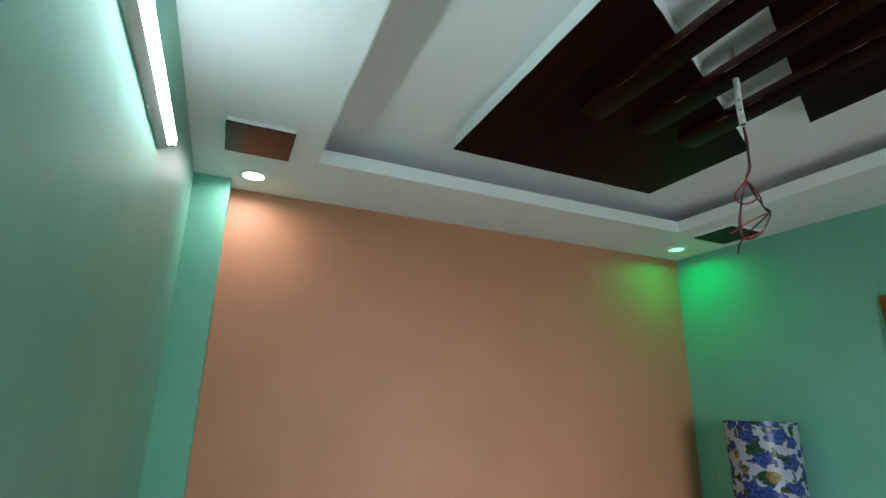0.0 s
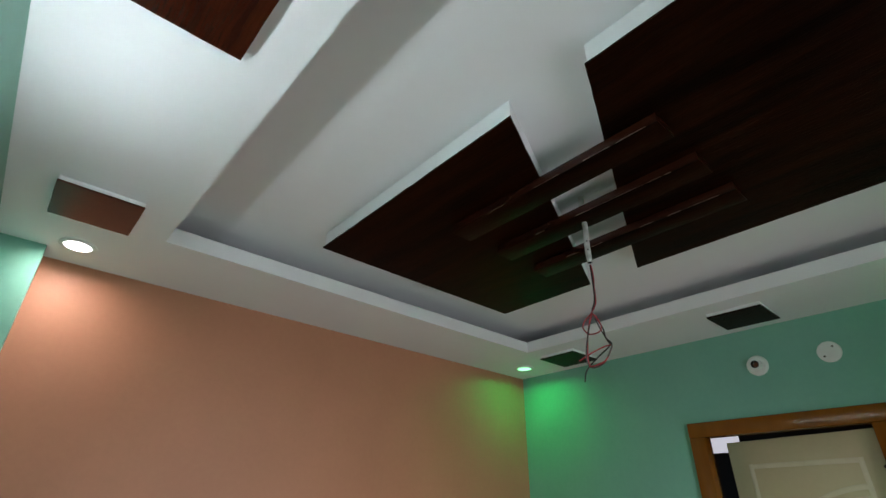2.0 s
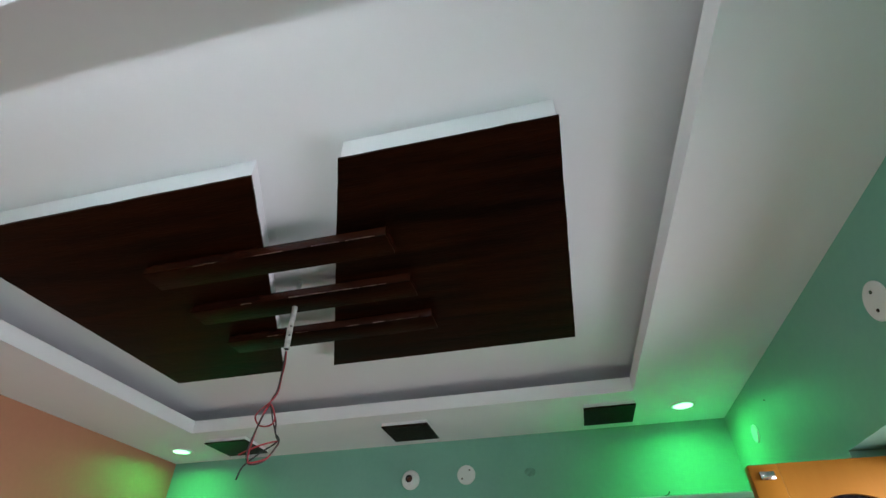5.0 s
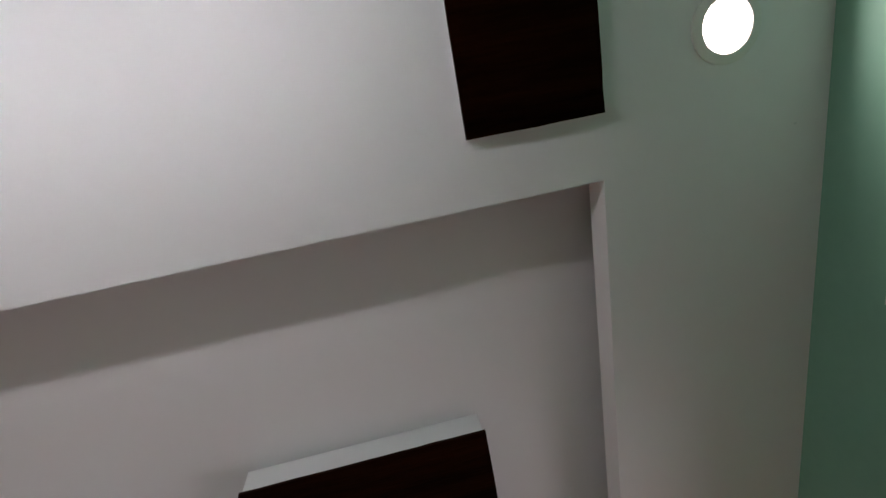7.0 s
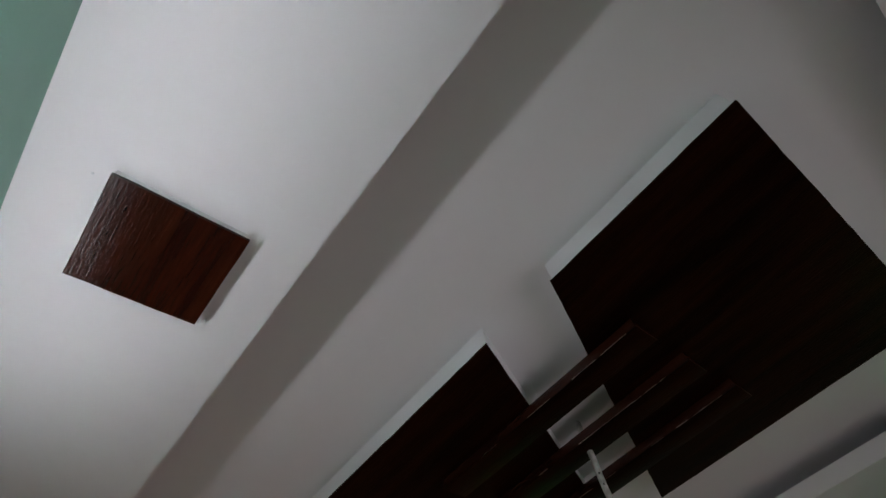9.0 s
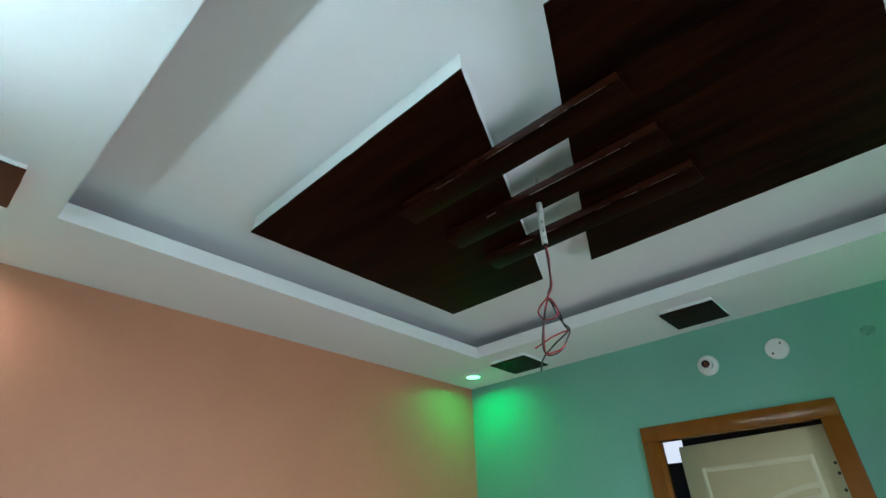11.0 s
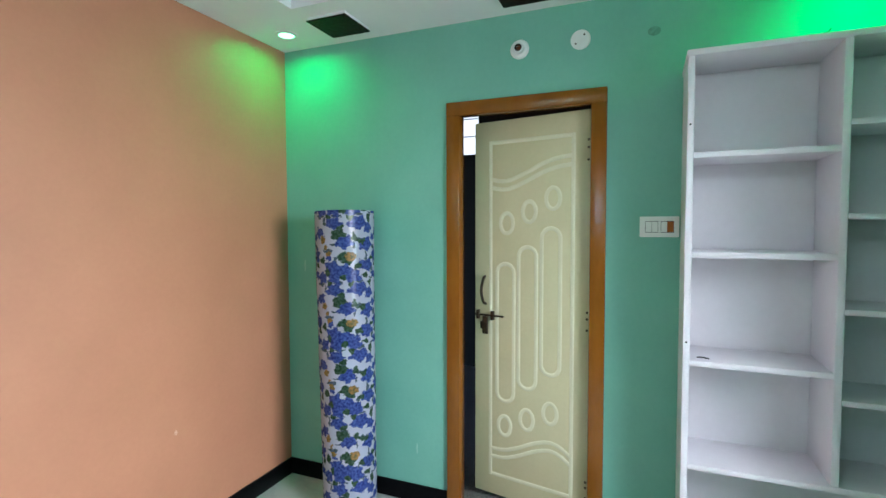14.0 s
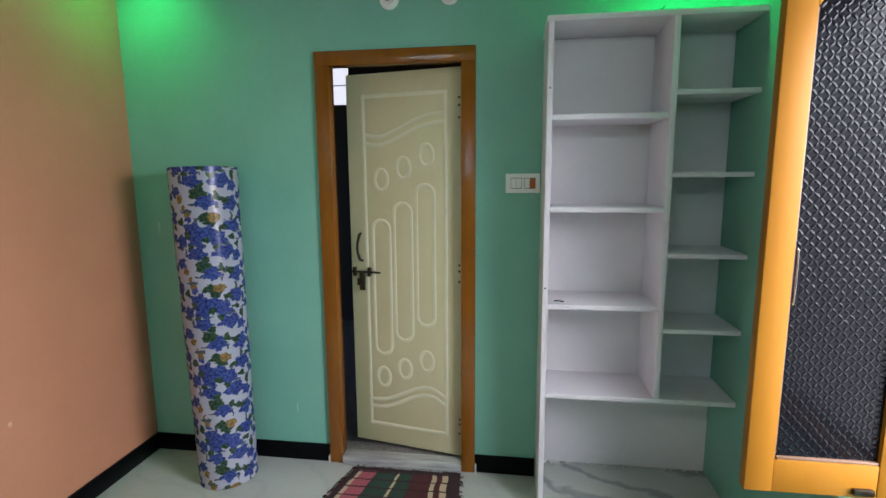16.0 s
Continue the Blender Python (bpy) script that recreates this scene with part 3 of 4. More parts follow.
half = [Vector((0.0222 + 0.0145 * max(0.0, math.cos(a)) ** 0.7, 0.0125, 0.009 + 0.0135 * math.sin(a))) for a in np.linspace(-math.pi / 2, math.pi / 2, 19)]
part("tube", prism(half, (0, n - 0.025, 0)), G_TUBE, tube, "glowing white tube")
for y in (0, n - 0.012):
    part("end_cap", boxes((0.0222, y, -0.0045, 0.0372, y + 0.012, 0.0225), bevel=0.003), M_PLASTIC, tube, "white end cap")
for y in (0.2, n - 0.2):
    part("clip", boxes((0, y, -0.019, 0.005, y + 0.008, -0.0145), bevel=0.001), M_BATTEN, tube, "small grey clip")

# ---- pendant wiring ----
WX, WY = -1.338, -1.4
pend = thing("hanging_wire", (WX, WY, 2.497), "white conduit stub with tangled red and black wires", "hanging wire")
conduit = part("conduit", sweep(smooth_line([(0, 0, 0), (0.001, 0, -0.03), (-0.001, 0.001, -0.08), (0, 0, -0.14)], 3), 0.0085, 14), M_CONDUIT, pend, "scuffed white pipe stub")
part("upper_conduit", sweep([(-0.002, 0, HP - 2.497 + 0.001), (0.0, 0, HR - 2.497)], 0.0085, 14), M_CONDUIT, pend, "white pipe between bar and ceiling")
# the pipe is capped; a black disc paints the shade of its bore
part("bore_shade", lathe([(0.0, -0.1402), (0.0066, -0.1402), (0.0066, -0.141), (0.0, -0.141)], None, 14), M_HOLE, conduit, "black disc for the shade inside the pipe end")
part("hook", sweep(smooth_line([(0.004, 0, 0.0), (0.006, 0.002, -0.01), (0.0, 0.004, -0.02)], 4), 0.003), M_IRON, pend)
# small black discs paint the shade of holes in the pipe
for z in (-0.07, -0.1):
    part("hole", lathe([(0.0, 0.0), (0.0025, 0.0), (0.0025, 0.0012), (0.0, 0.0012)], Matrix.Translation((-0.0075, -0.0042, z)) @ Euler((0, radians(-90), radians(29))).to_matrix().to_4x4(), 12), M_HOLE, conduit)


def strand(name, pts, material, r=0.0021):
    # (across, up, depth) in a plane facing the south-west
    line = [(0.494 * u + 0.87 * w, -0.87 * u + 0.494 * w, z - 2.497) for u, z, w in pts]
    return part(name, sweep(smooth_line(line, 7), r, 8), material, pend)


strand("red_wire", [(0.001, 2.350, 0.0), (0.004, 2.312, 0.002), (0.002, 2.277, 0.002), (0.000, 2.230, 0.004), (-0.015, 2.198, 0.0), (-0.037, 2.176, 0.006), (-0.044, 2.158, 0.01), (-0.029, 2.138, 0.008), (-0.003, 2.137, -0.004), (0.006, 2.155, -0.008), (-0.013, 2.192, -0.004),
                    (-0.031, 2.144, 0.002), (-0.040, 2.079, 0.004), (-0.039, 2.049, 0.0), (-0.031, 2.043, -0.004), (0.002, 2.055, 0.0), (0.019, 2.080, 0.004), (0.025, 2.099, 0.0), (-0.016, 2.086, -0.004), (-0.064, 2.061, 0.0)], M_RED)
strand("black_wire", [(-0.001, 2.350, 0.002), (0.000, 2.301, 0.0), (-0.002, 2.236, 0.0), (-0.013, 2.200, 0.003), (0.004, 2.166, 0.008), (0.011, 2.144, 0.004), (0.014, 2.120, 0.0), (0.027, 2.101, -0.004), (0.017, 2.076, 0.0), (-0.002, 2.051, 0.006), (-0.033, 2.041, 0.002), (-0.044, 2.062, -0.004), (-0.037, 2.112, -0.006),
                      (-0.015, 2.190, 0.006), (0.002, 2.152, 0.01), (0.017, 2.115, 0.008), (0.021, 2.097, 0.0), (-0.014, 2.069, 0.004), (-0.047, 2.035, 0.004), (-0.056, 2.003, 0.0)], M_BLACKWIRE)

# ---- door ----
door = thing("door_1", (0, DOOR[0], 0), "cream panelled door, ajar, in a brown gloss frame", "door", kind="structure")
DW = DOOR[1] - DOOR[0]
part("jamb", boxes((-0.02, 0, 0, 0.05, 0.068, DOOR[2] - 0.066), bevel=0.004), M_FRAME, door, "brown gloss painted jamb")
part("jamb", boxes((-0.02, DW - 0.07, 0, 0.05, DW, DOOR[2] - 0.066), bevel=0.004), M_FRAME, door, "brown gloss painted jamb")
part("head", boxes((-0.0205, 0, DOOR[2] - 0.066, 0.05, DW, DOOR[2]), bevel=0.004), M_FRAME, door, "brown gloss painted head")
part("threshold", boxes((-0.035, 0.069, 0, 0.04, DW - 0.071, 0.05), bevel=0.006), M_SILL, door, "worn grey marble threshold")
part("granite_strip", boxes((0.041, 0.002, 0.0, 0.15, DW - 0.002, 0.03), bevel=0.002), M_GRANITE, door, "speckled granite behind the threshold")
for y in (-0.008, DW + 0.001):
    part("cement_lump", boxes((-0.028, y, 0, -0.006, y + 0.007, 0.05 if y < 0 else 0.04), bevel=0.003), M_CONDUIT, door, "crumbly cement left at the jamb foot")

LW, LH, LT = 0.605, 1.942, 0.03
leaf_m = Matrix.Translation((0.03, 0.072, 0.058)) @ Matrix.Rotation(radians(-10.8), 4, "Z")


def leaf_point(u, v):
    """u from the free edge to the hinges, v from the top down, on the room-side face."""
    return Vector((0, (1 - u) * LW, (1 - v) * LH))


leaf = part("door_leaf", boxes((0, 0, 0, LT, LW, LH), bevel=0.003), M_CREAM, door, "cream painted leaf with raised white mouldings")
leaf.matrix_local = leaf_m


def moulding(uv, closed=False, r=0.0098):
    pts = [leaf_point(u, v) for u, v in uv]
    ob = part("moulding", sweep(pts, r, 10, closed, flat=(1, 0, 0)), M_RIDGE, leaf)
    return ob


def curve_uv(pts, steps=7):
    return [(q.x, q.y) for q in smooth_line([(u, v, 0) for u, v in pts], steps)]


def oval(u, v0, v1, half):
    """A long ring: two half circles of the width half (metres) joined by straights."""
    hu, hv = half / LW, half / LH
    top = [(u + hu * math.cos(a), v0 + hv - hv * math.sin(a)) for a in np.linspace(0, math.pi, 13)]
    low = [(u - hu * math.cos(a), v1 - hv + hv * math.sin(a)) for a in np.linspace(0, math.pi, 13)]
    return top + low


def ring_uv(u, v, wide, high):
    return [(u + wide / LW * math.cos(a), v + high / LH * math.sin(a)) for a in np.linspace(0, math.tau, 25)[:-1]]


RU0, RU1, RV0, RV1 = 0.152, 0.868, 0.056, 0.944
EU, EV = 0.009 / LW, 0.009 / LH
for u in (RU0, RU1):
    moulding([(u, RV0 - EV), (u, RV1 + EV)])
for v in (RV0, RV1):
    moulding([(RU0 + EU, v), (RU1 - EU, v)])
for dv in (0.0, 0.0215):
    moulding(curve_uv([(RU0, 0.151 + dv), (0.25, 0.157 + dv), (0.34, 0.155 + dv), (0.5, 0.136 + dv), (0.62, 0.119 + dv), (0.75, 0.108 + dv), (RU1, 0.104 + dv)]))
    moulding(curve_uv([(RU0, 0.874 + dv), (0.28, 0.871 + dv), (0.404, 0.857 + dv), (0.564, 0.832 + dv), (0.68, 0.8215 + dv), (0.77, 0.826 + dv), (RU1, 0.846 + dv)]))
for u, v in [(0.303, 0.267), (0.504, 0.238), (0.706, 0.206), (0.287, 0.805), (0.49, 0.776), (0.692, 0.747)]:
    moulding(ring_uv(u, v, 0.035, 0.051), True)
for u, v0, v1 in [(0.292, 0.373, 0.739), (0.49, 0.328, 0.695), (0.691, 0.28, 0.649)]:
    moulding(oval(u, v0, v1, 0.047), True)
h0 = leaf_point(0.1, 0.446)
handle = part("handle", sweep(smooth_line([h0 + Vector((-0.004, 0, 0.072)), h0 + Vector((-0.03, -0.004, 0.06)), h0 + Vector((-0.034, 0.006, 0.0)), h0 + Vector((-0.03, -0.004, -0.055)), h0 + Vector((-0.004, -0.006, -0.07))], 6), 0.0075, 10), M_IRON, leaf, "dark bronze pull handle")
b0 = leaf_point(0.04, 0.512)
part("bolt", sweep([b0 + Vector((-0.014, 0.02, 0)), b0 + Vector((-0.014, -0.148, 0))], 0.0055, 10), M_IRON, leaf, "aged sliding bolt")
for dy in (0.0, -0.084):
    part("bolt_bracket", boxes((-0.02, b0.y + dy - 0.008, b0.z - 0.024, 0.0, b0.y + dy + 0.008, b0.z + 0.024), bevel=0.003), M_IRON, leaf, "bolt bracket")
part("hasp", boxes((-0.03, b0.y - 0.066, b0.z - 0.096, -0.022, b0.y - 0.034, b0.z - 0.004), bevel=0.003), M_IRON, leaf, "hanging hasp of the bolt")
part("staple", boxes((-0.014, b0.y - 0.03, b0.z - 0.075, 0.0, b0.y - 0.012, b0.z - 0.035), bevel=0.004), M_IRON, leaf, "dark staple under the bolt")
for v in (0.071, 0.089, 0.118, 0.482, 0.498, 0.525, 0.897, 0.911, 0.937):
    s = leaf_point(0.984, v)
    part("hinge_screw", lathe([(0.0, 0), (0.0062, 0), (0.0055, 0.0018), (0.0, 0.0024)], Matrix.Translation(s) @ Matrix.Rotation(radians(-90), 4, "Y"), 12), M_IRON, leaf)

# ---- fittings on the walls ----
TO_WEST = Matrix.Rotation(radians(-90), 4, "Y")     # z axis towards the room from the door wall
TO_NORTH = Matrix.Rotation(radians(-90), 4, "X")    # z axis towards the room from the window wall
R = 0.044


def cover(at, turn, label, screws, material=None, r=R):
    ob = thing("cover_plate", at, label, "cover plate")
    part("disc", lathe([(0.0, 0), (r, 0), (r, 0.003), (r - 0.004, 0.006), (0.0, 0.007)], turn), material or M_PLASTIC, ob)
    for a, b in screws:
        part("screw", lathe([(0.0, 0.006), (0.0045, 0.006), (0.004, 0.0085), (0.0, 0.0085)], turn @ Matrix.Translation((a, b, 0)), 12), M_IRON, ob, "dark screw")
    return ob


cover((0, -1.657, 2.303), TO_WEST, "round white plastic cover plate on the green wall", [(0.019, -0.017), (-0.017, 0.02)])
cover((-1.352, -L, 2.282), TO_NORTH, "round white cover plate with two dark screws", [(0.006, 0.02), (-0.006, -0.02)], r=0.046)
cover((-0.313, -L, 2.302), TO_NORTH, "round plain cover plate near the corner", [], r=0.034)
box_plate = thing("blank_plate", (-2.134, -L, 2.243), "square white plastic blank plate high on the green wall", "blank plate")
part("plate", boxes((0, 0, 0, 0.092, 0.011, 0.09), bevel=0.003), M_PLASTIC, box_plate)
for x in (0.016, 0.076):
    part("screw", lathe([(0.0, 0.0105), (0.0035, 0.0105), (0.003, 0.012), (0.0, 0.0125)], Matrix.Translation((x, 0, 0.045)) @ TO_NORTH, 12), M_IRON, box_plate, "dark screw")
holder = thing("bulb_holder", (0, -1.379, 2.297), "empty white bulb holder on a round plate", "bulb holder")
part("base", lathe([(0.0, 0), (0.045, 0), (0.045, 0.004), (0.038, 0.012), (0.0, 0.014)], TO_WEST), M_PLASTIC, holder)
part("socket", lathe([(0.026, 0.012), (0.026, 0.036), (0.021, 0.038), (0.017, 0.036), (0.017, 0.02), (0.0, 0.02)], TO_WEST), M_PLASTIC, holder)
part("contact", lathe([(0.0, 0.0205), (0.011, 0.0205), (0.0105, 0.029), (0.008, 0.031), (0.0, 0.031)], TO_WEST), M_COPPER, holder, "red-brown socket inside")
# black lining that paints the shade inside the socket
part("cavity", lathe([(0.0, 0.0203), (0.0166, 0.0203), (0.0166, 0.036), (0.0162, 0.036), (0.0162, 0.0206), (0.0, 0.0206)], TO_WEST), M_HOLE, holder, "black lining for the shade inside the socket")
part("pin", lathe([(0.0, 0.03), (0.003, 0.03), (0.003, 0.034), (0.0, 0.034)], TO_WEST @ Matrix.Translation((0.004, 0.004, 0)), 10), M_CHROME, holder)
spot = tagged(new("wall_patch", mesh_of("wall_patch", lathe([(0.0, 0), (0.026, 0), (0.024, 0.0015), (0.0, 0.0018)], TO_WEST @ Matrix.Diagonal((0.75, 1, 1, 1)), 20), M_PATCH, 40)), "filled round hole in the green wall", "wall patch", "", "")
spot.location = (0, -1.962, 2.296)
nail = tagged(new("nail", mesh_of("nail", lathe([(0.0, 0), (0.0015, 0), (0.0015, 0.004), (0.003, 0.005), (0.0, 0.006)], TO_NORTH, 10), M_IRON, 40)), "small dark nail in the green wall", "nail")
nail.location = (-0.527, -L, 2.358)

sw = thing("switch_plate", (0, -2.072, 1.418), "white switch plate with an orange-brown rocker", "switch")
part("plate", boxes((-0.012, 0, 0, 0, 0.156, 0.089), bevel=0.004), M_PLASTIC, sw)
for y in (0.084, 0.1085):
    part("rocker", boxes((-0.016, y, 0.022, -0.012, y + 0.0235, 0.067), bevel=0.0015), M_PLASTIC, sw, "white rocker")
part("rocker", boxes((-0.016, 0.047, 0.022, -0.012, 0.07, 0.067), bevel=0.0015), M_PLASTIC, sw, "white rocker")
part("rocker", boxes((-0.0165, 0.022, 0.022, -0.012, 0.0465, 0.067), bevel=0.0015), M_BROWNPL, sw, "orange-brown rocker")
for y0, y1 in ((0.0205, 0.0715), (0.0825, 0.1335)):
    part("rocker_surround", boxes((-0.0128, y0, 0.02, -0.0118, y1, 0.069)), M_HOLE, sw, "thin dark surround")

# ---- built-in shelf ----
XS, ZT = -0.28, 2.11
shelf = thing("open_shelf", (0, -2.073, 0), "white painted built-in shelf with two uneven columns, empty", "shelf")


def slab(name, x0, y0, z0, x1, y1, z1, bevel=0.002, material=None):
    return part(name, boxes((x0, y0 + 2.073, z0, x1, y1 + 2.073, z1), bevel=bevel), material or M_SHELF, shelf)


slab("side_panel", XS, -2.1, 0, -0.0005, -2.077, ZT - 0.022)
slab("divider", XS + 0.001, -2.567, 0.568, -0.0135, -2.543, ZT - 0.022)
slab("top_board", XS - 0.004, -L + 0.001, ZT - 0.022, -0.0005, -2.073, ZT)
slab("back_panel", -0.013, -L + 0.001, 0.095, -0.0005, -2.1005, ZT - 0.0225, 0)
slab("plinth_slab", XS, -L + 0.001, 0.0, -0.0005, -2.1005, 0.095, 0.003, M_VEINED)
for z in (1.737, 1.369, 0.962):
    slab("shelf_board", XS + 0.002, -2.5425, z - 0.021, -0.0135, -2.1005, z)
for z in (1.82, 1.507, 1.183, 0.871):
    slab("shelf_board", XS + 0.002, -L + 0.001, z - 0.019, -0.0135, -2.5675, z)
slab("shelf_board", XS - 0.002, -L + 0.001, 0.547, -0.0135, -2.1005, 0.568)
scrap = tagged(new("wire_scrap", mesh_of("wire_scrap", sweep(smooth_line([(0, 0, 0.003), (0.012, 0.02, 0.004), (0.01, 0.04, 0.003)], 4), 0.0025, 6), M_BLACKWIRE, 40)), "short black wire scrap lying on a shelf board", "wire scrap")
scrap.location = (-0.24, -2.17, 0.962)

# plaster left along the back of the marble slab
crumbs = bmesh.new()
rng = random.Random(11)
for k in range(70):
    y = -2.115 - 0.72 * rng.random() ** 1.8
    r = rng.uniform(0.002, 0.009) * (1.3 if y > -2.25 else 0.8)
    bmesh.ops.create_icosphere(crumbs, subdivisions=1, radius=r, matrix=Matrix.Translation((-0.017 - abs(rng.gauss(0, 0.012)), y, 0.095 + r * 0.35)) @ Euler((rng.random() * 3, rng.random() * 3, 0)).to_matrix().to_4x4() @ Matrix.Diagonal((1, rng.uniform(0.8, 1.9), 0.6, 1)))
for v in crumbs.verts:
    v.co += 0.0015 * noise.noise_vector(v.co * 140)
    v.co.z = max(v.co.z, 0.0951)
tagged(new("plaster_crumbs", mesh_of("plaster_crumbs", crumbs, M_CONDUIT)), "grey plaster crumbs along the back of the marble slab", "plaster crumbs", "", "stuff")

# ---- window and its open shutters ----
x0, x1, z0, z1 = WIN
win = thing("window_1", (x0, -L - 0.16, z0), "ochre painted window frame with both shutters open", "window", kind="structure")
ww, wh = x1 - x0, z1 - z0
part("jamb", boxes((0, 0, 0, 0.05, 0.06, wh), bevel=0.003), M_SHUT, win)
part("jamb", boxes((ww - 0.05, 0, 0, ww, 0.06, wh), bevel=0.003), M_SHUT, win)
part("head", boxes((0.05, 0, wh - 0.05, ww - 0.05, 0.06, wh), bevel=0.003), M_SHUT, win)
part("window_sill", boxes((0.05, 0, 0, ww - 0.05, 0.06, 0.05), bevel=0.003), M_SHUT, win)


def shutter(x, side, label):
    """An open leaf standing square to the wall; side: which way its glazed face looks."""
    y0, y1, zb, zt = -2.99, -2.598, 0.624, 2.047
    ob = thing("window_shutter", (x, y0, zb), label, "window shutter", "window shutters")
    w, h, st, th = y1 - y0, zt - zb, 0.072, 0.034
    part("stile", boxes((-th / 2, w - st, 0, th / 2, w, h), bevel=0.003), M_SHUT, ob)
    part("stile", boxes((-th / 2, 0, 0, th / 2, st - 0.014, h), bevel=0.003), M_SHUT, ob)
    part("rail", boxes((-th / 2 + 0.001, st - 0.014, 0, th / 2 - 0.001, w - st, 0.095), bevel=0.003), M_SHUT, ob)
    arch = [Vector((-th / 2 + 0.001, w - st, h)), Vector((-th / 2 + 0.001, w - st, h - 0.15))]
    for k in range(1, 14):
        a = k / 14
        arch.append(Vector((-th / 2 + 0.001, w - st - a * (w - 2 * st + 0.014), h - 0.15 + 0.07 * math.sin(a * math.pi) ** 0.7)))
    arch += [Vector((-th / 2 + 0.001, st - 0.014, h - 0.15)), Vector((-th / 2 + 0.001, st - 0.014, h))]
    part("rail", prism(arch, (th - 0.002, 0, 0)), M_SHUT, ob)
    part("pane", boxes((-0.004, st - 0.02, 0.088, 0.004, w - st + 0.006, h - 0.07)), M_GLASS, ob, "dark embossed glass pane").visible_shadow = False
    part("beading", boxes((-th / 2 + 0.006, w - st - 0.005, 0.095, th / 2 - 0.006, w - st, h - 0.15), bevel=0.002), M_BEAD, ob, "pale glazing bead")
    part("beading", boxes((-th / 2 + 0.004, st - 0.014, 0.095, th / 2 - 0.004, w - st - 0.008, 0.103), bevel=0.002), M_BEAD, ob, "pale glazing bead")
    part("handle", sweep(smooth_line([(side * 0.006, w - st - 0.01, 0.68), (side * 0.014, w - st - 0.01, 0.67), (side * 0.014, w - st - 0.01, 0.545), (side * 0.006, w - st - 0.01, 0.535)], 5), 0.0021), M_CHROME, ob, "slim steel handle")
    part("latch", boxes((side * th / 2, 0.07, 0.012, side * (th / 2 + 0.012), 0.12, 0.03), bevel=0.002), M_IRON, ob, "small tower bolt")
    part("top_bolt", boxes((side * th / 2, w - 0.055, h - 0.04, side * (th / 2 + 0.01), w - 0.02, h - 0.02), bevel=0.002), M_CHROME, ob, "steel stay bolt")
    part("stay_plate", boxes((-side * th / 2, w - 0.062, h - 0.036, -side * (th / 2 + 0.003), w - 0.016, h - 0.014), bevel=0.001), M_CHROME, ob, "small steel stay plate")
    part("stay_pin", sweep([(-side * (th / 2 + 0.001), w - 0.04, h - 0.025), (-side * (th / 2 + 0.016), w - 0.04, h - 0.025)], 0.004, 10), M_CHROME, ob, "steel stay pin")
    return ob


shutter(-0.95, -1, "ochre window shutter with dark embossed glass, swung open")
shutter(-1.8, 1, "ochre window shutter nearer the tube light, swung open")


# ---- rolled sheet leaning in the corner ----
def roll_part(first, last, swell):
    """One stretch of the spiral between two turn counts; swell lifts the outer end off the roll."""
    bm = bmesh.new()
    uvl = bm.loops.layers.uv.new("UVMap")
    per, rows, height = 64, 48, 1.545
    r_out, gap = 0.14, 0.006
    cols = round((last - first) * per)
    grid = []
    for j in range(rows + 1):
        z = height * j / rows
        ring_v = []
        for i in range(cols + 1):
            n = first + i / per
            a = math.tau * n
            wob = 0.0025 * noise.noise(Vector((math.cos(a) * 2, math.sin(a) * 2, z * 4)))
            r = r_out - gap * (3.05 - n) + wob + swell * (i / cols) ** 2 + 0.015 * j / rows
            ring_v.append(bm.verts.new((r * math.cos(a + 4.69), r * math.sin(a + 4.69), z)))
        grid.append(ring_v)
    for j in range(rows):
        for i in range(cols):
            f = bm.faces.new((grid[j][i], grid[j][i + 1], grid[j + 1][i + 1], grid[j + 1][i]))
            for loop, (ii, jj) in zip(f.loops, ((i, j), (i + 1, j), (i + 1, j + 1), (i, j + 1))):
                loop[uvl].uv = ((first + ii / per) * math.tau * 0.137, height * jj / rows)
    bmesh.ops.solidify(bm, geom=bm.faces[:], thickness=0.0022)
    return bm


base, top = Vector((-0.189, -0.536, 0.0)), Vector((-0.148, -0.491, 1.53))
roll = thing("sheet_roll", base, "tall roll of white plastic sheet with blue floral print", "sheet roll")
roll.matrix_world = Matrix.Translation(base) @ (top - base).to_track_quat("Z", "Y").to_matrix().to_4x4()
part("rolled_sheet", roll_part(0.0, 2.85, 0.0), M_FLORAL, roll)
part("loose_flap", roll_part(2.85, 3.05, 0.006), M_FLORAL, roll, "free outer edge of the sheet")


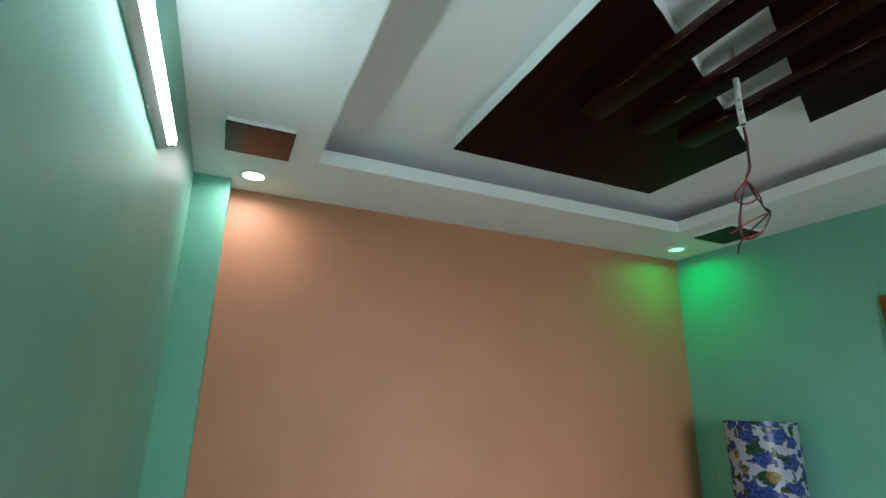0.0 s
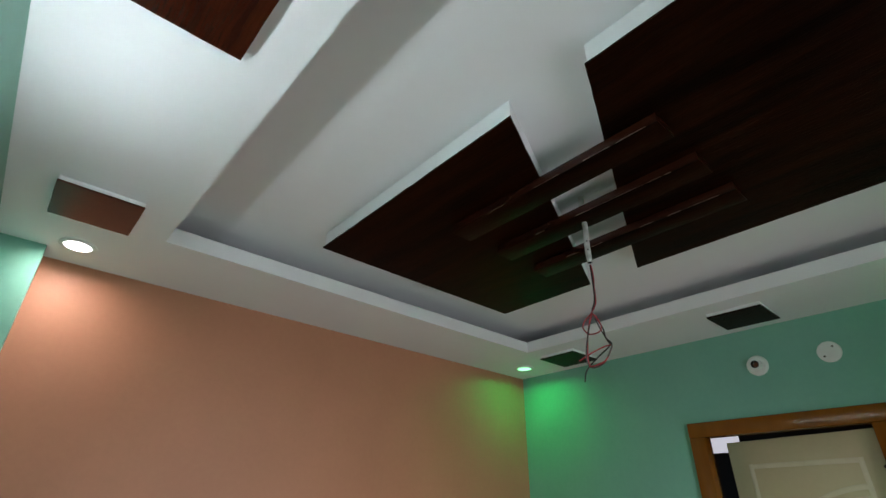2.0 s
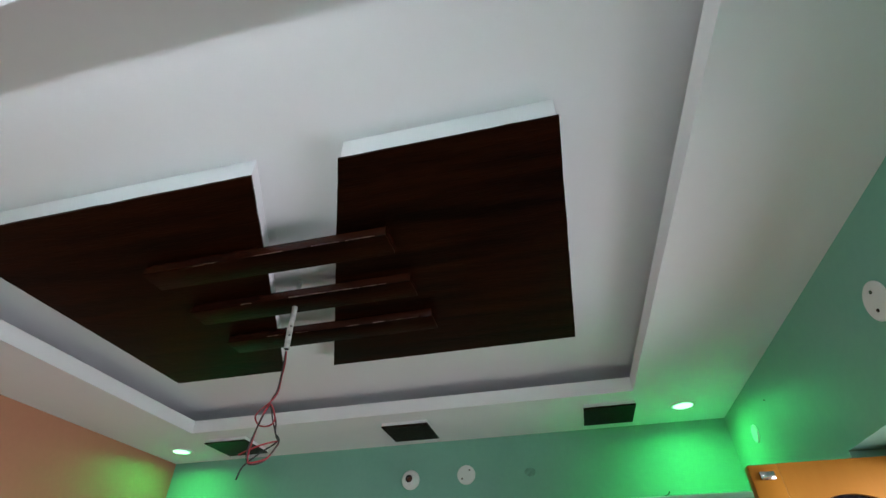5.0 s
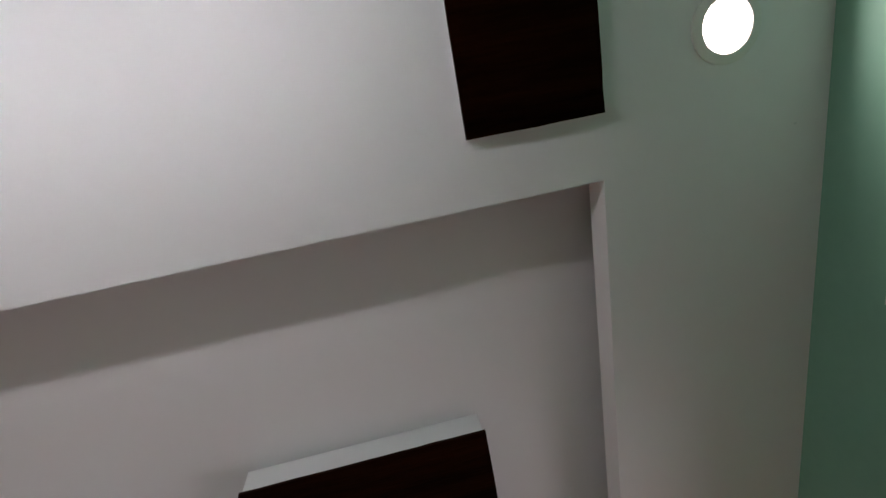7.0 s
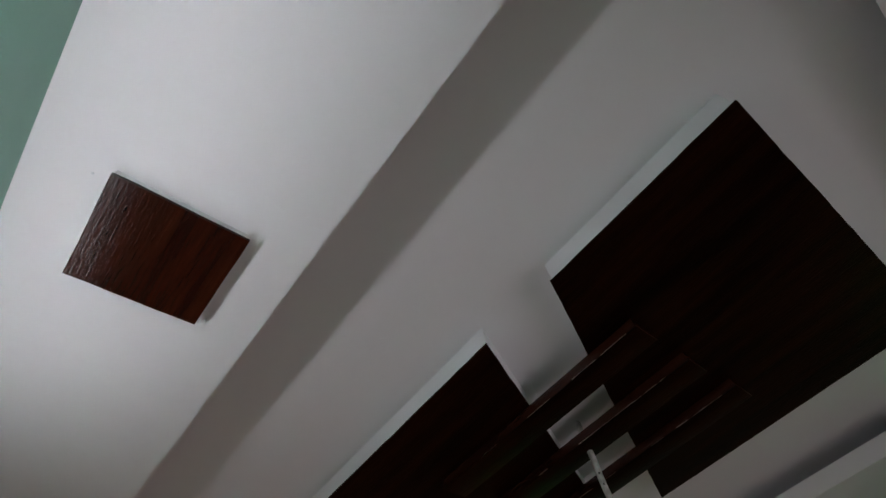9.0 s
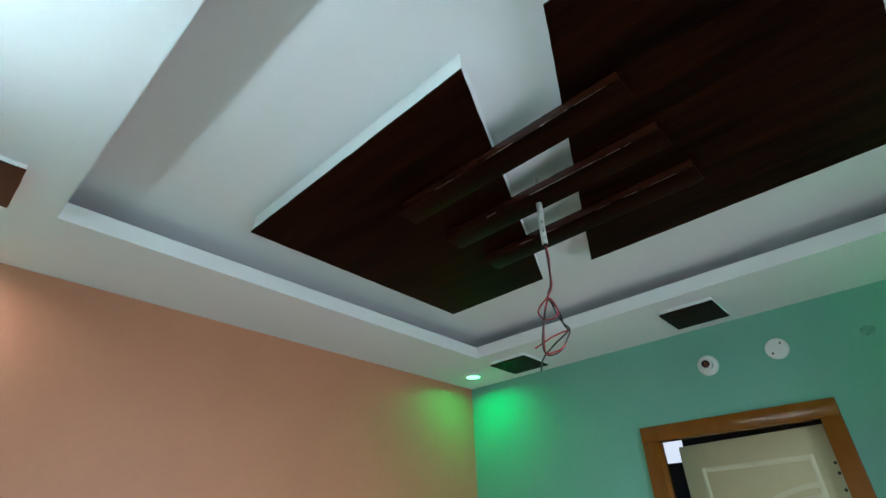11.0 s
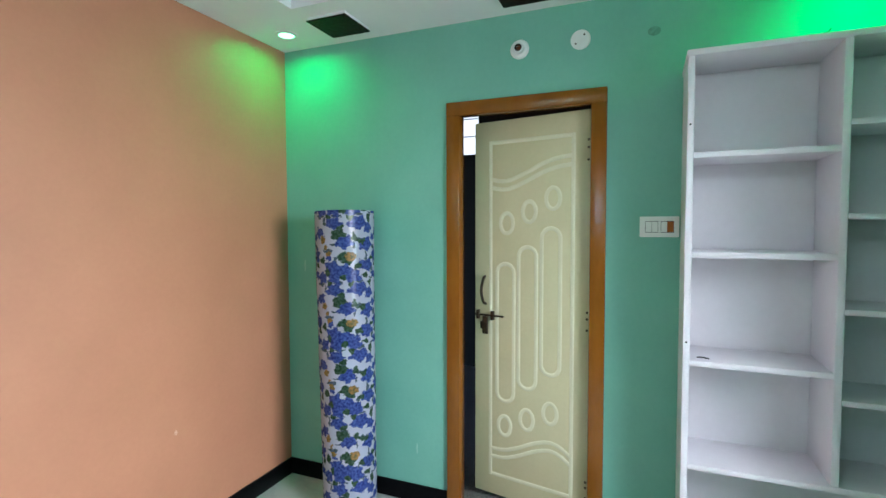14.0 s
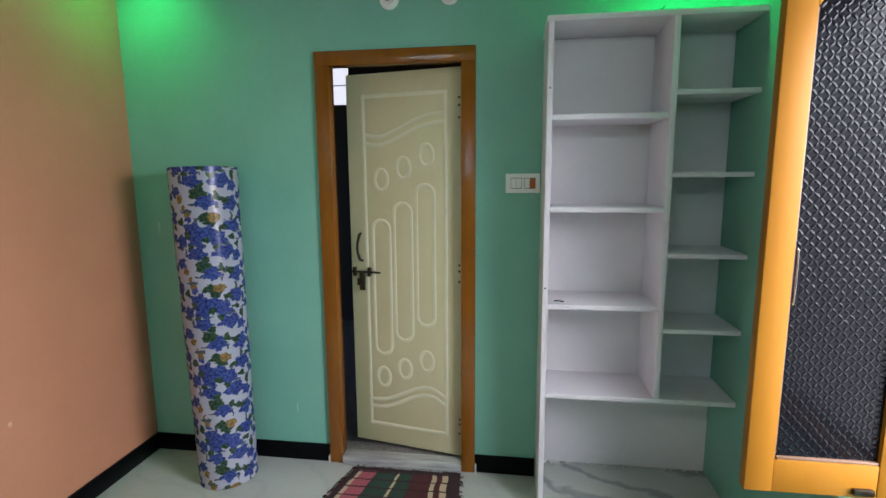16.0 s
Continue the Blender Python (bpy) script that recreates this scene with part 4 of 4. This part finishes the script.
# ---- door mat ----
def mat_mesh():
    bm = bmesh.new()
    uvl = bm.loops.layers.uv.new("UVMap")
    nu, nv = 46, 34
    c00, c10, c01, c11 = [Vector(c) for c in ((-0.05, -1.165), (-0.045, -1.705), (-0.47, -1.055), (-0.455, -1.735))]
    grid = []
    for j in range(nv + 1):
        row = []
        for i in range(nu + 1):
            u, v = i / nu, j / nv
            p = c00.lerp(c10, u).lerp(c01.lerp(c11, u), v)
            q = Vector((p.x * 7, p.y * 7, 0))
            edge = min(u, 1 - u, v, 1 - v)
            p += 0.006 * Vector((noise.noise(q * 2), noise.noise(q * 2 + Vector((5, 0, 0)))))
            h = 0.008 + 0.006 * noise.noise(q) * min(1, edge * 12) + 0.003 * noise.noise(q * 5)
            row.append(bm.verts.new((p.x, p.y, max(0.004, h))))
        grid.append(row)
    for j in range(nv):
        for i in range(nu):
            f = bm.faces.new((grid[j][i], grid[j][i + 1], grid[j + 1][i + 1], grid[j + 1][i]))
            for loop, (ii, jj) in zip(f.loops, ((i, j), (i + 1, j), (i + 1, j + 1), (i, j + 1))):
                loop[uvl].uv = (ii / nu, jj / nv)
    bmesh.ops.recalc_face_normals(bm, faces=bm.faces)
    if sum(f.normal.z for f in bm.faces) < 0:
        bmesh.ops.reverse_faces(bm, faces=bm.faces[:])
    bmesh.ops.solidify(bm, geom=bm.faces[:], thickness=0.004)
    return bm


door_mat = thing("door_mat", (0, 0, 0), "woven rag door mat in maroon, green, pink and cream", "door mat")
part("weave", mat_mesh(), M_RAG, door_mat)
fringe = bmesh.new()
rng = random.Random(4)
for k in range(150):
    side = rng.choice((0, 0, 1, 1, 2))
    u = rng.random()
    if side == 0:
        p, d = Vector((-0.05 - 0.41 * u, -1.165 + 0.11 * u, 0.007)), Vector((0.1, 1, 0))
    elif side == 1:
        p, d = Vector((-0.05 - 0.41 * u, -1.705 - 0.03 * u, 0.007)), Vector((0.1, -1, 0))
    else:
        p, d = Vector((-0.05, -1.165 - 0.54 * u, 0.008)), Vector((1, 0, 0))
    d = (d + Vector((rng.uniform(-0.6, 0.6), rng.uniform(-0.6, 0.6), 0))).normalized() * rng.uniform(0.008, 0.022)
    tmp = sweep([p, p + d * 0.5 + Vector((0, 0, 0.003)), p + d - Vector((0, 0, 0.003))], 0.0016, 4)
    me = bpy.data.meshes.new("tmp")
    tmp.to_mesh(me)
    tmp.free()
    fringe.from_mesh(me)
    bpy.data.meshes.remove(me)
tagged(part("fringe", fringe, M_BARWOOD, door_mat, "frayed maroon fringe"), kind="stuff")

for x, y in [(-2.324, -2.81), (-2.642, -1.531)]:
    m = tagged(new("ceiling_nail", mesh_of("ceiling_nail", lathe([(0.0, 0), (0.0022, 0), (0.002, -0.001), (0.0, -0.0012)], None, 10), M_BATTEN, 40)), "tiny grey nail head in the ceiling border", "nail")
    m.location = (x, y, H)

for at, turn, w, h in [((0, -0.122, 1.242), TO_WEST, 0.006, 0.035), ((0, -0.833, 0.286), TO_WEST, 0.005, 0.03), ((-0.77, 0, 0.541), Matrix.Rotation(radians(90), 4, "X"), 0.008, 0.012)]:
    m = tagged(new("paint_scuff", mesh_of("paint_scuff", lathe([(0.0, 0), (1, 0), (0.7, 0.0006), (0.0, 0.0008)], turn @ Matrix.Diagonal((h if turn is TO_WEST else w, w if turn is TO_WEST else h, 1, 1)), 14), M_SCUFF if turn is TO_WEST else M_SCUFFED_ORANGE, 40)), "pale chipped scuff in the wall paint", "paint scuff", "paint scuffs")
    m.location = at
twig = tagged(new("wire_end", mesh_of("wire_end", sweep(smooth_line([(0, 0, 0.002), (0.004, -0.012, 0.006), (0.002, -0.02, 0.016)], 4), 0.002, 6), M_IRON, 40)), "bent wire end on top of the white shelf", "wire scrap")
twig.location = (-0.275, -2.485, ZT)
for z in (1.84, 1.03):
    part("screw", lathe([(0.0, 0), (0.004, 0), (0.003, 0.0015), (0.0, 0.002)], Matrix.Translation((XS, -0.015, z)) @ TO_WEST, 10), M_IRON, shelf, "small screw head")
chip = bmesh.new()
rng = random.Random(3)
ringv = [chip.verts.new(((0.05 + 0.012 * rng.random()) * math.cos(k / 14 * math.tau), (0.011 + 0.006 * rng.random()) * math.sin(k / 14 * math.tau), 0)) for k in range(14)]
tip = [chip.verts.new((v.co.x * 0.75, v.co.y * 0.7, -0.0012 - 0.0008 * rng.random())) for v in ringv]
for k in range(14):
    chip.faces.new((ringv[k], ringv[(k + 1) % 14], tip[(k + 1) % 14], tip[k]))
chip.faces.new(tip[::-1])
bmesh.ops.recalc_face_normals(chip, faces=chip.faces)
scar = tagged(new("plaster_patch", mesh_of("plaster_patch", chip, M_WHITE)), "small rough plaster patch on the white ceiling", "plaster patch")
scar.matrix_world = pose(-1.559, -1.426, HR, 0, 0, 30)
